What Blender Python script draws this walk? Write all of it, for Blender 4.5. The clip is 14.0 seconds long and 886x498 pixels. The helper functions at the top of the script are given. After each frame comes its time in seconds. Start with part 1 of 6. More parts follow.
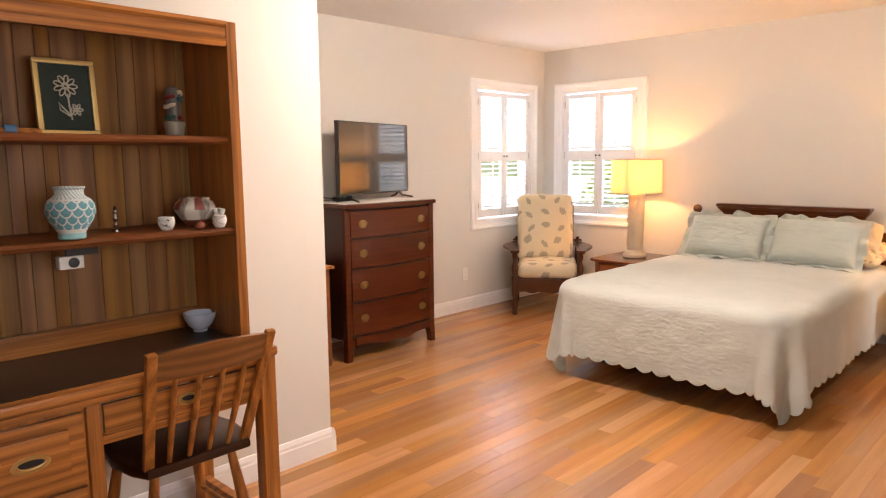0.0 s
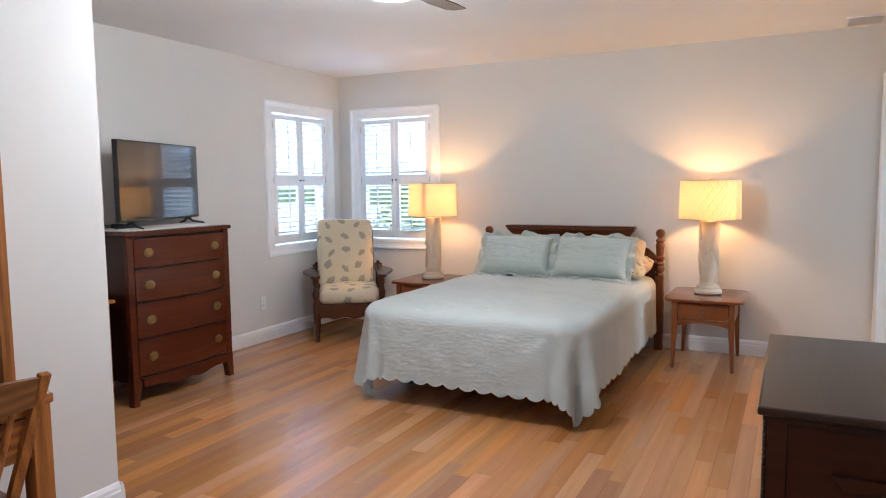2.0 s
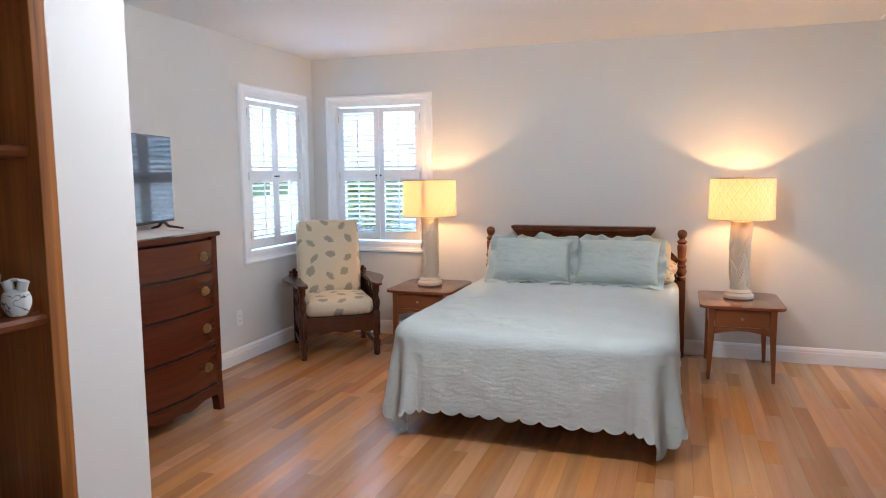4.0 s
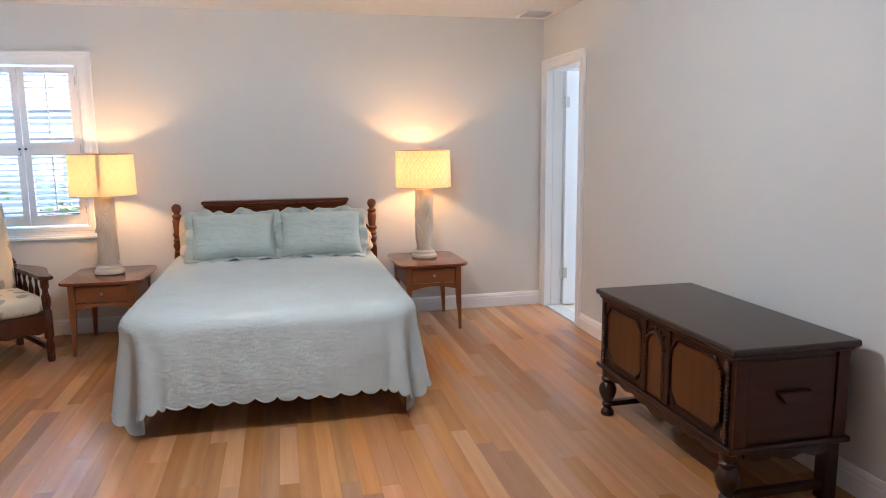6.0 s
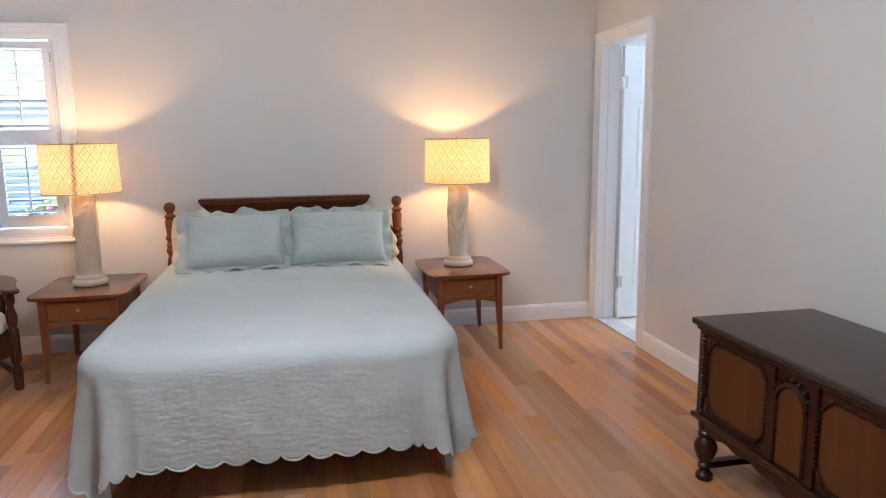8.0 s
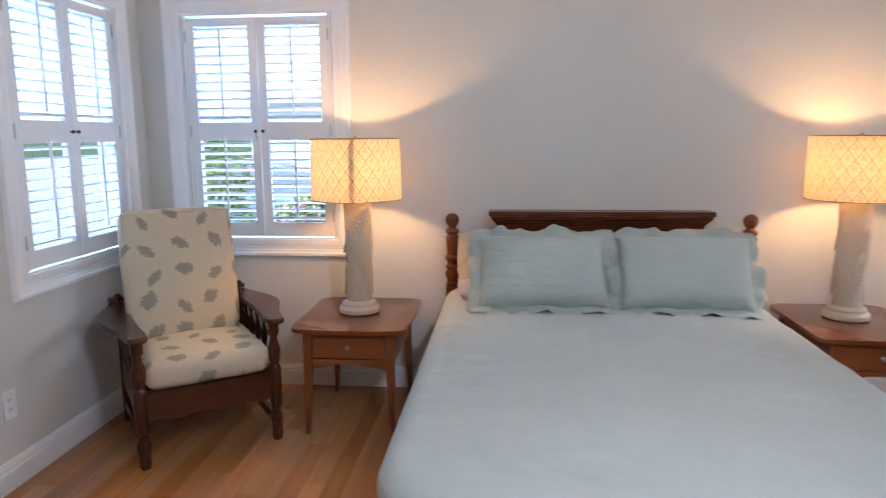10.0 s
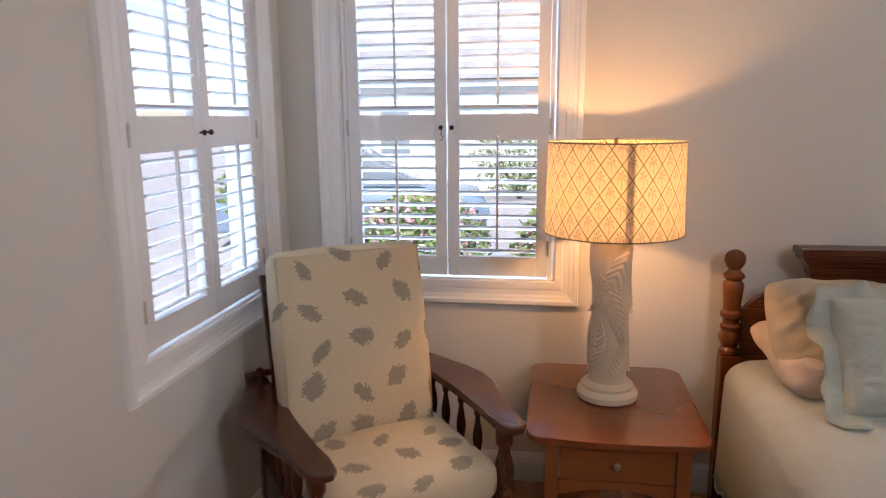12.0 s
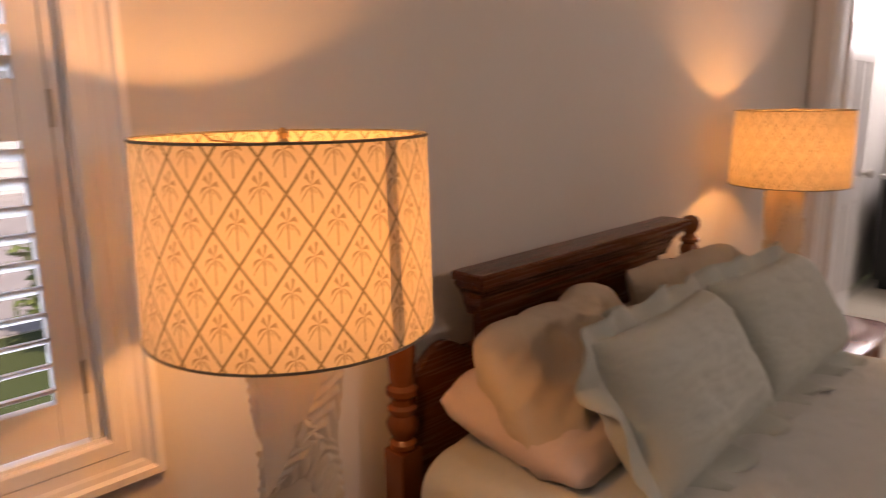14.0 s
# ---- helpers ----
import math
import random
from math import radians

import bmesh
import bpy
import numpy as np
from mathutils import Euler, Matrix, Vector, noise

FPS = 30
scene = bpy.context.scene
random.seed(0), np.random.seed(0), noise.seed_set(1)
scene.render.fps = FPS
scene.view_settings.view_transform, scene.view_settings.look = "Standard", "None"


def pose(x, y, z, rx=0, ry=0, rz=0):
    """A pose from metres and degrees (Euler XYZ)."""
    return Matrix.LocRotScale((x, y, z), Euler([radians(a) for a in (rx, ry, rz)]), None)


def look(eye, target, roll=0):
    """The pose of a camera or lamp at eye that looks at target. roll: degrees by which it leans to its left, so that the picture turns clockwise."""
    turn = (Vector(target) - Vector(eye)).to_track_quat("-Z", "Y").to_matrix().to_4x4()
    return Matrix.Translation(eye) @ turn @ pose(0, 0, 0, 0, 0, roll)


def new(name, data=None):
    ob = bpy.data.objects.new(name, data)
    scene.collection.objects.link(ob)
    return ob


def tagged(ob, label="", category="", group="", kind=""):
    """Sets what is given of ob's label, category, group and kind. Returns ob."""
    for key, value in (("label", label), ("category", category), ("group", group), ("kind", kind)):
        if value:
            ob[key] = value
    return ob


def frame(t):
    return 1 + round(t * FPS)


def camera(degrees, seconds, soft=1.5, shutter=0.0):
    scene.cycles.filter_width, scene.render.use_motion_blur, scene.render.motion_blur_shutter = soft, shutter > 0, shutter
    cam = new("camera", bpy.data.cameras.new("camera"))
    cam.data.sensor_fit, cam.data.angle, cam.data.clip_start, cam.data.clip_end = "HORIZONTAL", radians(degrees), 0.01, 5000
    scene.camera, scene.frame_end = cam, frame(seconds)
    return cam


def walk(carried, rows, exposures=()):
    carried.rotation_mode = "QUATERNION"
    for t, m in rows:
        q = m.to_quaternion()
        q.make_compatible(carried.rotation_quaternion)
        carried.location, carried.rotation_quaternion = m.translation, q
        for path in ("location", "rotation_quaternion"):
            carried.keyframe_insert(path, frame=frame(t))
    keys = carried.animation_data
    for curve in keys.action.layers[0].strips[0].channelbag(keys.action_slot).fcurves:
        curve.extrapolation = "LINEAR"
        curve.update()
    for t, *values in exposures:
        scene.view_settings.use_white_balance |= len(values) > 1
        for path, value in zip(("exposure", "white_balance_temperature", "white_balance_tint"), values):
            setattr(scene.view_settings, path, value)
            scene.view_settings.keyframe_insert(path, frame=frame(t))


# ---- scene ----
cam = camera(65.5, 14.0, soft=1.0, shutter=0.3)
PATH = [
    (0, (-0.08, 0.502, 1.389), (-1.461, 1.925, 1.13), -0.6),
    (0.5, (-0.073, 0.508, 1.387), (-1.368, 2.019, 1.19), -0.7),
    (1, (-0.105, 0.516, 1.36), (-1.236, 2.155, 1.178), -0.6),
    (1.5, (-0.123, 0.507, 1.359), (-1.11, 2.237, 1.176), -0.7),
    (2, (-0.17, 0.512, 1.352), (-1.072, 2.287, 1.168), -0.6),
    (4.3, (-1.408, 0.768, 1.415), (-1.921, 2.688, 1.193), -0.4),
    (4.5, (-1.584, 0.773, 1.415), (-1.934, 2.729, 1.194), -0.5),
    (5, (-1.787, 0.7, 1.423), (-1.823, 2.687, 1.195), -0.5),
    (5.5, (-1.843, 0.672, 1.43), (-1.485, 2.62, 1.157), -0.7),
    (6, (-1.815, 0.67, 1.425), (-1.368, 2.596, 1.12), -0.6),
    (6.5, (-1.773, 0.704, 1.42), (-1.317, 2.624, 1.095), -0.6),
    (7, (-1.747, 0.875, 1.418), (-1.297, 2.795, 1.084), -0.6),
    (7.2, (-1.732, 0.987, 1.417), (-1.289, 2.908, 1.083), -0.6),
    (9.3, (-2.053, 2.316, 1.385), (-1.897, 4.283, 1.054), -0.5),
    (9.5, (-2.134, 2.434, 1.391), (-2.051, 4.404, 1.058), -0.4),
    (10, (-2.318, 2.698, 1.39), (-2.507, 4.661, 1.06), -0.4),
    (10.5, (-2.595, 2.945, 1.42), (-2.876, 4.892, 1.062), -0.0),
    (11, (-2.846, 3.183, 1.414), (-3.237, 5.112, 1.057), -0.3),
    (11.5, (-3.104, 3.382, 1.426), (-3.529, 5.304, 1.067), -0.4),
    (12, (-3.256, 3.735, 1.451), (-3.562, 5.675, 1.073), -0.5),
    (12.5, (-3.375, 4.116, 1.424), (-3.53, 6.077, 1.06), -0.7),
    (13, (-3.518, 4.546, 1.438), (-3.313, 6.494, 1.032), -0.8),
    (13.5, (-3.55, 4.902, 1.398), (-2.8, 6.711, 0.99), -0.5),
    (14, (-3.627, 5.098, 1.416), (-2.232, 6.469, 0.997), -0.6),
]
EXPOSURES = [(0.0, 2.07, 7680, 22), (0.5, 1.93, 6610, 17), (1.0, 1.71, 5890, 12), (1.5, 1.63, 5550, 10), (2.0, 1.63, 5450, 10), (5.0, 1.6, 5310, 9), (7.2, 1.6, 5260, 9), (9.5, 1.31, 5210, 11), (11.0, 1.33, 5400, 12), (12.0, 0.99, 6220, 18), (12.5, 0.79, 6460, 23), (13.0, 0.65, 6980, 26), (13.5, 0.49, 7410, 30), (14.0, 0.43, 8030, 33)]
walk(cam, [(t, look(eye, target, roll)) for t, eye, target, roll in PATH], EXPOSURES)

# ---- world, sun and lights ----
world = bpy.data.worlds.new("sky")
scene.world = world
world.use_nodes = True
wn = world.node_tree
sky = wn.nodes.new("ShaderNodeTexSky")
sky.sky_type, sky.sun_disc = "NISHITA", False
sky.sun_elevation, sky.sun_rotation = radians(46), radians(177)
wn.links.new(sky.outputs[0], wn.nodes["Background"].inputs[0])
wn.nodes["Background"].inputs[1].default_value = 0.15


def lamp(name, kind, m, energy, color, size=0.1, size_y=0.1):
    data = bpy.data.lights.new(name, kind)
    data.energy, data.color = energy, color
    if kind == "AREA":
        data.shape, data.size, data.size_y = "RECTANGLE", size, size_y
    elif kind == "SUN":
        data.angle = size
    else:
        data.shadow_soft_size = size
    ob = new(name, data)
    ob.matrix_world = m
    return ob


# the sun stands in the south, behind the house
lamp("sun", "SUN", look((0.4, -8, 8.5), (0, 0, 0)), 3.8, (1.0, 0.95, 0.88), radians(0.5))
DAY = (0.57, 0.80, 1.0)
# skylight from above and daylight thrown up from the pale paving, at the two shuttered windows
lamp("skylight_north", "AREA", look((-3.645, 8.0, 3.3), (-3.645, 6.4, 1.4)), 120, DAY, 2.2, 1.4)
lamp("skylight_west", "AREA", look((-6.0, 5.705, 3.3), (-4.4, 5.705, 1.4)), 120, DAY, 2.2, 1.4)
# lamps added outside, out of sight, stand in for that bounce off the paving
lamp("paving_light_north", "AREA", look((-3.645, 7.6, -0.40), (-3.645, 6.4, 1.5)), 45, DAY, 2.2, 1.2)
lamp("paving_light_west", "AREA", look((-5.6, 5.705, -0.40), (-4.4, 5.705, 1.5)), 45, DAY, 2.2, 1.2)
lamp("daylight_bathroom", "AREA", look((2.66, 5.86, 1.95), (0.4, 5.82, 0.3)), 26, (0.85, 0.93, 1.0), 0.45, 0.7)
# fill for the hutch and closet wall, through an added window out of view
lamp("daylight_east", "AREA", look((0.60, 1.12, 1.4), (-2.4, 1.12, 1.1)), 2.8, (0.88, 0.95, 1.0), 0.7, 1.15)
WARM = (1.0, 0.50, 0.17)
lamp("bulb_light", "POINT", pose(-3.055, 5.99, 1.228), 5.7, WARM, 0.028)
lamp("bulb_light", "POINT", pose(-0.725, 6.03, 1.228), 5.7, WARM, 0.028)
lamp("fan_lamp_light", "POINT", pose(-1.80, 3.23, 2.10), 27, (1.0, 0.94, 0.87), 0.09)


# ---- building helpers ----
def thing(name, x=0.0, y=0.0, z=0.0, rz=0.0, label="", category="", group="", kind=""):
    ob = new(name)
    ob.empty_display_size = 0.1
    ob.matrix_world = pose(x, y, z, 0, 0, rz)
    return tagged(ob, label, category, group, kind)


def part(name, bm, material, parent=None, label="", smooth=False, kind="", category=""):
    me = bpy.data.meshes.new(name)
    bmesh.ops.recalc_face_normals(bm, faces=bm.faces)
    bm.to_mesh(me)
    bm.free()
    if smooth:
        me.shade_smooth()
        if smooth != "all":
            me.set_sharp_from_angle(angle=radians(38))
    me.materials.append(material)
    ob = new(name, me)
    if parent is not None:
        ob.parent = parent
    return tagged(ob, label, category, "", kind)


def box(x0, x1, y0, y1, z0, z1, bevel=0.0, bm=None, seg=2):
    own = bmesh.new()
    g = bmesh.ops.create_cube(own, size=1)
    bmesh.ops.scale(own, vec=(abs(x1 - x0), abs(y1 - y0), abs(z1 - z0)), verts=g["verts"])
    bmesh.ops.translate(own, vec=((x0 + x1) / 2, (y0 + y1) / 2, (z0 + z1) / 2), verts=g["verts"])
    if bevel:
        bmesh.ops.bevel(own, geom=own.edges[:], offset=bevel, segments=seg, profile=0.7, affect="EDGES")
    return merge(bm, own)


def merge(bm, own):
    if bm is None:
        return own
    me = bpy.data.meshes.new("tmp")
    own.to_mesh(me)
    own.free()
    bm.from_mesh(me)
    bpy.data.meshes.remove(me)
    return bm


def moved(bm, m):
    bmesh.ops.transform(bm, matrix=m, verts=bm.verts)
    return bm


def lathe(profile, seg=24, bm=None, at=(0, 0, 0), cap=True):
    """Turned shape round the z axis; profile of (radius, z)."""
    own = bmesh.new()
    rings = []
    for r, z in profile:
        rings.append([own.verts.new((at[0] + r * math.cos(2 * math.pi * k / seg), at[1] + r * math.sin(2 * math.pi * k / seg), at[2] + z)) for k in range(seg)])
    for a, b in zip(rings, rings[1:]):
        for k in range(seg):
            own.faces.new((a[k], a[(k + 1) % seg], b[(k + 1) % seg], b[k]))
    if cap:
        own.faces.new(rings[0][::-1])
        own.faces.new(rings[-1])
    return merge(bm, own)


def tube(points, radius, seg=10, bm=None):
    """A round rod along points; radius a number or one per point."""
    own = bmesh.new()
    pts = [Vector(p) for p in points]
    rings = []
    for i, p in enumerate(pts):
        d = (pts[min(i + 1, len(pts) - 1)] - pts[max(i - 1, 0)]).normalized()
        a = d.orthogonal().normalized() if abs(d.z) < 0.99 else Vector((1, 0, 0))
        a = (a - d * a.dot(d)).normalized()
        if abs(d.z) < 0.99:
            a = d.cross(Vector((0, 0, 1))).normalized()
        b = d.cross(a)
        r = radius[i] if isinstance(radius, (list, tuple)) else radius
        rings.append([own.verts.new(p + a * r * math.cos(2 * math.pi * k / seg) + b * r * math.sin(2 * math.pi * k / seg)) for k in range(seg)])
    for a, b in zip(rings, rings[1:]):
        for k in range(seg):
            own.faces.new((a[k], a[(k + 1) % seg], b[(k + 1) % seg], b[k]))
    own.faces.new(rings[0][::-1])
    own.faces.new(rings[-1])
    return merge(bm, own)


def slab(outline, t0, t1, plane="xy", bevel=0.0, bm=None, seg=2):
    """A board cut to an outline of (a, b), between t0 and t1 along the third axis."""
    own = bmesh.new()
    put = {"xy": lambda a, b, c: (a, b, c), "xz": lambda a, b, c: (a, c, b), "yz": lambda a, b, c: (c, a, b)}[plane]
    low = [own.verts.new(put(a, b, t0)) for a, b in outline]
    high = [own.verts.new(put(a, b, t1)) for a, b in outline]
    n = len(outline)
    f0, f1 = own.faces.new(low), own.faces.new(high[::-1])
    for k in range(n):
        own.faces.new((low[k], high[k], high[(k + 1) % n], low[(k + 1) % n]))
    if bevel:
        rim = list(f0.edges) + list(f1.edges)
        bmesh.ops.bevel(own, geom=rim, offset=bevel, segments=seg, profile=0.6, affect="EDGES")
    return merge(bm, own)


def strip(profile, length, along="x", bm=None):
    """A moulding: profile of (out, up), swept along an axis from 0 to length."""
    own = bmesh.new()
    put = (lambda t, o, u: (t, o, u)) if along == "x" else (lambda t, o, u: (o, t, u)) if along == "y" else (lambda t, o, u: (o, u, t))
    a = [own.verts.new(put(0, o, u)) for o, u in profile]
    b = [own.verts.new(put(length, o, u)) for o, u in profile]
    n = len(profile)
    own.faces.new(a), own.faces.new(b[::-1])
    for k in range(n):
        own.faces.new((a[k], b[k], b[(k + 1) % n], a[(k + 1) % n]))
    return merge(bm, own)


def rounded(w, d, r, bow=0.0, n=5):
    """Outline of a rectangle with rounded corners, its front (-y) bowed out."""
    pts = []
    for cx, cy, a0 in ((w / 2 - r, d / 2 - r, 0), (-w / 2 + r, d / 2 - r, 90), (-w / 2 + r, -d / 2 + r, 180), (w / 2 - r, -d / 2 + r, 270)):
        pts += [(cx + r * math.cos(radians(a0 + 90 * k / n)), cy + r * math.sin(radians(a0 + 90 * k / n))) for k in range(n + 1)]
        if a0 == 180 and bow:
            pts += [(x, -d / 2 - bow * math.cos(math.pi * x / (w - 2 * r))) for x in [(-0.5 + k / 8) * (w - 2 * r) for k in range(1, 8)]]
    return pts


# ---- materials ----
def material(name, rough=0.5, metal=0.0, color=(0.8, 0.8, 0.8)):
    m = bpy.data.materials.new(name)
    m.use_nodes = True
    b = m.node_tree.nodes["Principled BSDF"]
    b.inputs["Roughness"].default_value, b.inputs["Metallic"].default_value = rough, metal
    b.inputs["Base Color"].default_value = (*color, 1)
    return m


class Nodes:
    """A short hand for one material's node tree."""

    def __init__(self, m):
        self.t, self.b = m.node_tree, m.node_tree.nodes["Principled BSDF"]
        self.co = self.add("ShaderNodeTexCoord").outputs["Object"]

    def add(self, kind, **sets):
        n = self.t.nodes.new(kind)
        for k, v in sets.items():
            setattr(n, k, v)
        return n

    def link(self, a, b):
        if isinstance(a, (int, float, tuple)):
            b.default_value = a
        else:
            self.t.links.new(a, b)

    def math(self, op, a, b=0.0, c=0.0):
        n = self.add("ShaderNodeMath", operation=op)
        self.link(a, n.inputs[0]), self.link(b, n.inputs[1]), self.link(c, n.inputs[2])
        return n.outputs[0]

    def mapped(self, scale, co=None, offset=None):
        n = self.add("ShaderNodeMapping")
        self.link(co or self.co, n.inputs["Vector"])
        n.inputs["Scale"].default_value = scale
        if offset is not None:
            self.link(offset, n.inputs["Location"])
        return n.outputs[0]

    def noise(self, scale, detail=4.0, co=None, rough=0.5, distort=0.0):
        n = self.add("ShaderNodeTexNoise")
        self.link(co or self.co, n.inputs["Vector"])
        n.inputs["Scale"].default_value, n.inputs["Detail"].default_value = scale, detail
        n.inputs["Roughness"].default_value, n.inputs["Distortion"].default_value = rough, distort
        return n.outputs["Fac"]

    def ramp(self, fac, *stops):
        n = self.add("ShaderNodeValToRGB")
        self.link(fac, n.inputs[0])
        e = n.color_ramp.elements
        while len(e) < len(stops):
            e.new(0.5)
        for el, (p, c) in zip(e, stops):
            el.position, el.color = p, (*c, 1) if not isinstance(c, (int, float)) else (c, c, c, 1)
        return n.outputs[0]

    def mix(self, fac, a, b, blend="MIX"):
        n = self.add("ShaderNodeMix", data_type="RGBA", blend_type=blend)
        self.link(fac, n.inputs[0])
        for v, s in ((a, n.inputs[6]), (b, n.inputs[7])):
            self.link((*v, 1) if isinstance(v, tuple) and len(v) == 3 else v, s)
        return n.outputs[2]

    def color(self, c):
        self.link(c, self.b.inputs["Base Color"])

    def rough(self, c):
        self.link(c, self.b.inputs["Roughness"])

    def bump(self, h, strength=0.2, depth=0.002):
        n = self.add("ShaderNodeBump")
        n.inputs["Strength"].default_value, n.inputs["Distance"].default_value = strength, depth
        self.link(h, n.inputs["Height"])
        self.link(n.outputs[0], self.b.inputs["Normal"])

    def random(self, island=False):
        return self.add("ShaderNodeNewGeometry").outputs["Random Per Island"] if island else self.add("ShaderNodeObjectInfo").outputs["Random"]


def paint(name, c, rough=0.55, grain=0.12, wear=0.04):
    m = material(name, rough)
    n = Nodes(m)
    big = n.noise(1.7, 3)
    n.color(n.mix(n.ramp(big, (0.3, 0.0), (0.7, 1.0)), tuple(v * (1 - wear) for v in c), tuple(min(1, v * (1 + wear * 0.5)) for v in c)))
    n.rough(n.math("MULTIPLY_ADD", n.noise(6, 3), 0.16, rough - 0.08))
    n.bump(n.noise(320, 2), grain, 0.0006)
    return m


def wood(name, dark, light, rough=0.35, axis="z", scale=1.0, each=None, bands=0.5, sheen=0.0, pores=0.25, spread=0.40, streak=0.18, width=0.33, spec=0.5, hue=0.014):
    """Stained wood with grain along an axis. each: 'object' or 'island' varies it from piece to piece."""
    m = material(name, rough)
    n = Nodes(m)
    n.b.inputs["Specular IOR Level"].default_value = spec
    k = {"x": (0.06, 1, 1), "y": (1, 0.06, 1), "z": (1, 1, 0.06)}[axis]
    off = None
    rnd = None
    if each:
        rnd = n.random(each == "island")
        c = n.add("ShaderNodeCombineXYZ")
        for i in range(3):
            n.link(n.math("MULTIPLY", rnd, 37.0 + 11 * i), c.inputs[i])
        off = c.outputs[0]
    co = n.mapped(tuple(v * scale for v in k), None, off)
    co_fine = n.mapped(tuple(v * scale * (1 if v == 1 else 0.35) for v in k), None, off)
    body = n.math("ADD", n.math("MULTIPLY", n.noise(14, 5, co, 0.55, 0.12), 1 - streak), n.math("MULTIPLY", n.noise(62, 4, co, 0.6, 0.3), streak))
    fine = n.noise(190, 3, co_fine, 0.6)
    ring = n.add("ShaderNodeTexWave", wave_type="RINGS", rings_direction={"x": "X", "y": "Y", "z": "Z"}[axis])
    n.link(co, ring.inputs["Vector"])
    ring.inputs["Scale"].default_value, ring.inputs["Distortion"].default_value = 9.0, 4.0
    ring.inputs["Detail"].default_value, ring.inputs["Detail Scale"].default_value = 3.0, 1.6
    grain = n.math("ADD", n.math("MULTIPLY", body, 1 - bands), n.math("MULTIPLY", ring.outputs["Fac"], bands))
    grain = n.math("ADD", n.math("MULTIPLY", grain, 0.8), n.math("MULTIPLY", fine, pores))
    mean = 0.4 + 0.5 * pores
    c = n.ramp(grain, (mean - width, dark), (mean + width, light))
    if rnd is not None:
        tone = n.add("ShaderNodeHueSaturation")
        n.link(n.math("MULTIPLY_ADD", rnd, spread, 0.99 - spread / 2), tone.inputs["Value"])
        n.link(n.math("MULTIPLY_ADD", n.math("FRACT", n.math("MULTIPLY", rnd, 7.3)), hue, 0.5 - hue / 2), tone.inputs["Hue"])
        n.link(n.math("MULTIPLY_ADD", n.math("FRACT", n.math("MULTIPLY", rnd, 13.7)), 0.16, 0.92), tone.inputs["Saturation"])
        n.link(c, tone.inputs["Color"])
        c = tone.outputs[0]
    n.color(c)
    n.rough(n.math("MULTIPLY_ADD", fine, 0.08, rough - 0.04))
    n.bump(fine, 0.10, 0.0006)
    if sheen:
        n.b.inputs["Coat Weight"].default_value, n.b.inputs["Coat Roughness"].default_value = sheen, 0.18
    return m


def cloth(name, c, rough=0.9, weave=900.0, quilted=0.0):
    m = material(name, rough)
    n = Nodes(m)
    big = n.noise(5, 4)
    n.color(n.mix(n.ramp(big, (0.3, 0.0), (0.7, 1.0)), tuple(v * 0.93 for v in c), c))
    h = n.noise(weave, 2)
    if not quilted:
        h = n.math("MULTIPLY_ADD", n.noise(13, 4, None, 0.5, 1.6), 3.0, h)
    else:
        v = n.add("ShaderNodeTexVoronoi", feature="SMOOTH_F1")
        n.link(n.mapped((0.45, 1, 1.25)), v.inputs["Vector"])
        v.inputs["Scale"].default_value = 55
        h = n.math("ADD", n.math("MULTIPLY", h, 0.5), n.math("MULTIPLY", v.outputs["Distance"], quilted))
        h = n.math("ADD", h, n.math("MULTIPLY", n.noise(18, 3), 1.2))
    n.bump(h, 0.65 if quilted else 0.75, 0.006 if quilted else 0.0035)
    n.b.inputs["Sheen Weight"].default_value = 0.2
    return m


WALL = paint("wall_paint", (0.67, 0.655, 0.62), 0.6, 0.10, 0.02)
CEILING = paint("ceiling_paint", (0.80, 0.79, 0.77), 0.8, 0.15, 0.02)
TRIM = paint("white_trim_paint", (0.85, 0.85, 0.85), 0.32, 0.05, 0.02)
SHUTTER = paint("white_shutter_paint", (0.80, 0.80, 0.81), 0.36, 0.05, 0.02)

OAK_PLANK = wood("oak_plank", (0.325, 0.138, 0.050), (0.58, 0.285, 0.113), 0.25, "y", 1.0, "object", 0.10, 0.15, 0.16, 0.52, 0.26, 0.34, 0.5, 0.008)
OAK_REST = wood("oak_boards", (0.325, 0.138, 0.050), (0.58, 0.285, 0.113), 0.25, "y", 1.0, "island", 0.10, 0.15, 0.16, 0.52, 0.26, 0.34, 0.5, 0.008)
SUBFLOOR = wood("floor_joint", (0.08, 0.036, 0.015), (0.13, 0.06, 0.026), 0.7, "y")
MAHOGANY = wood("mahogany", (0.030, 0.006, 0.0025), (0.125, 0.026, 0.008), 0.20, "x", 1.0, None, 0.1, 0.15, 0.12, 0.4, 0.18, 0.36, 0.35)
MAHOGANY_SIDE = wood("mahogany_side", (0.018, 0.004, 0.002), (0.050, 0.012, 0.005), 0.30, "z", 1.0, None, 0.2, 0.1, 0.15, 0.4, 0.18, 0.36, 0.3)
CHERRY = wood("cherry", (0.125, 0.030, 0.010), (0.26, 0.078, 0.027), 0.20, "x", 0.8, None, 0.06, 0.3, 0.05, 0.4, 0.12, 0.60, 0.45)
CHERRY_FRONT = wood("cherry_front", (0.165, 0.048, 0.014), (0.34, 0.120, 0.038), 0.30, "x", 0.8, None, 0.06, 0.1, 0.06, 0.4, 0.12, 0.55, 0.4)
CHERRY_LEG = wood("cherry_leg", (0.15, 0.044, 0.013), (0.32, 0.112, 0.036), 0.30, "z", 0.8, None, 0.1, 0.0, 0.06, 0.4, 0.12, 0.55, 0.4)
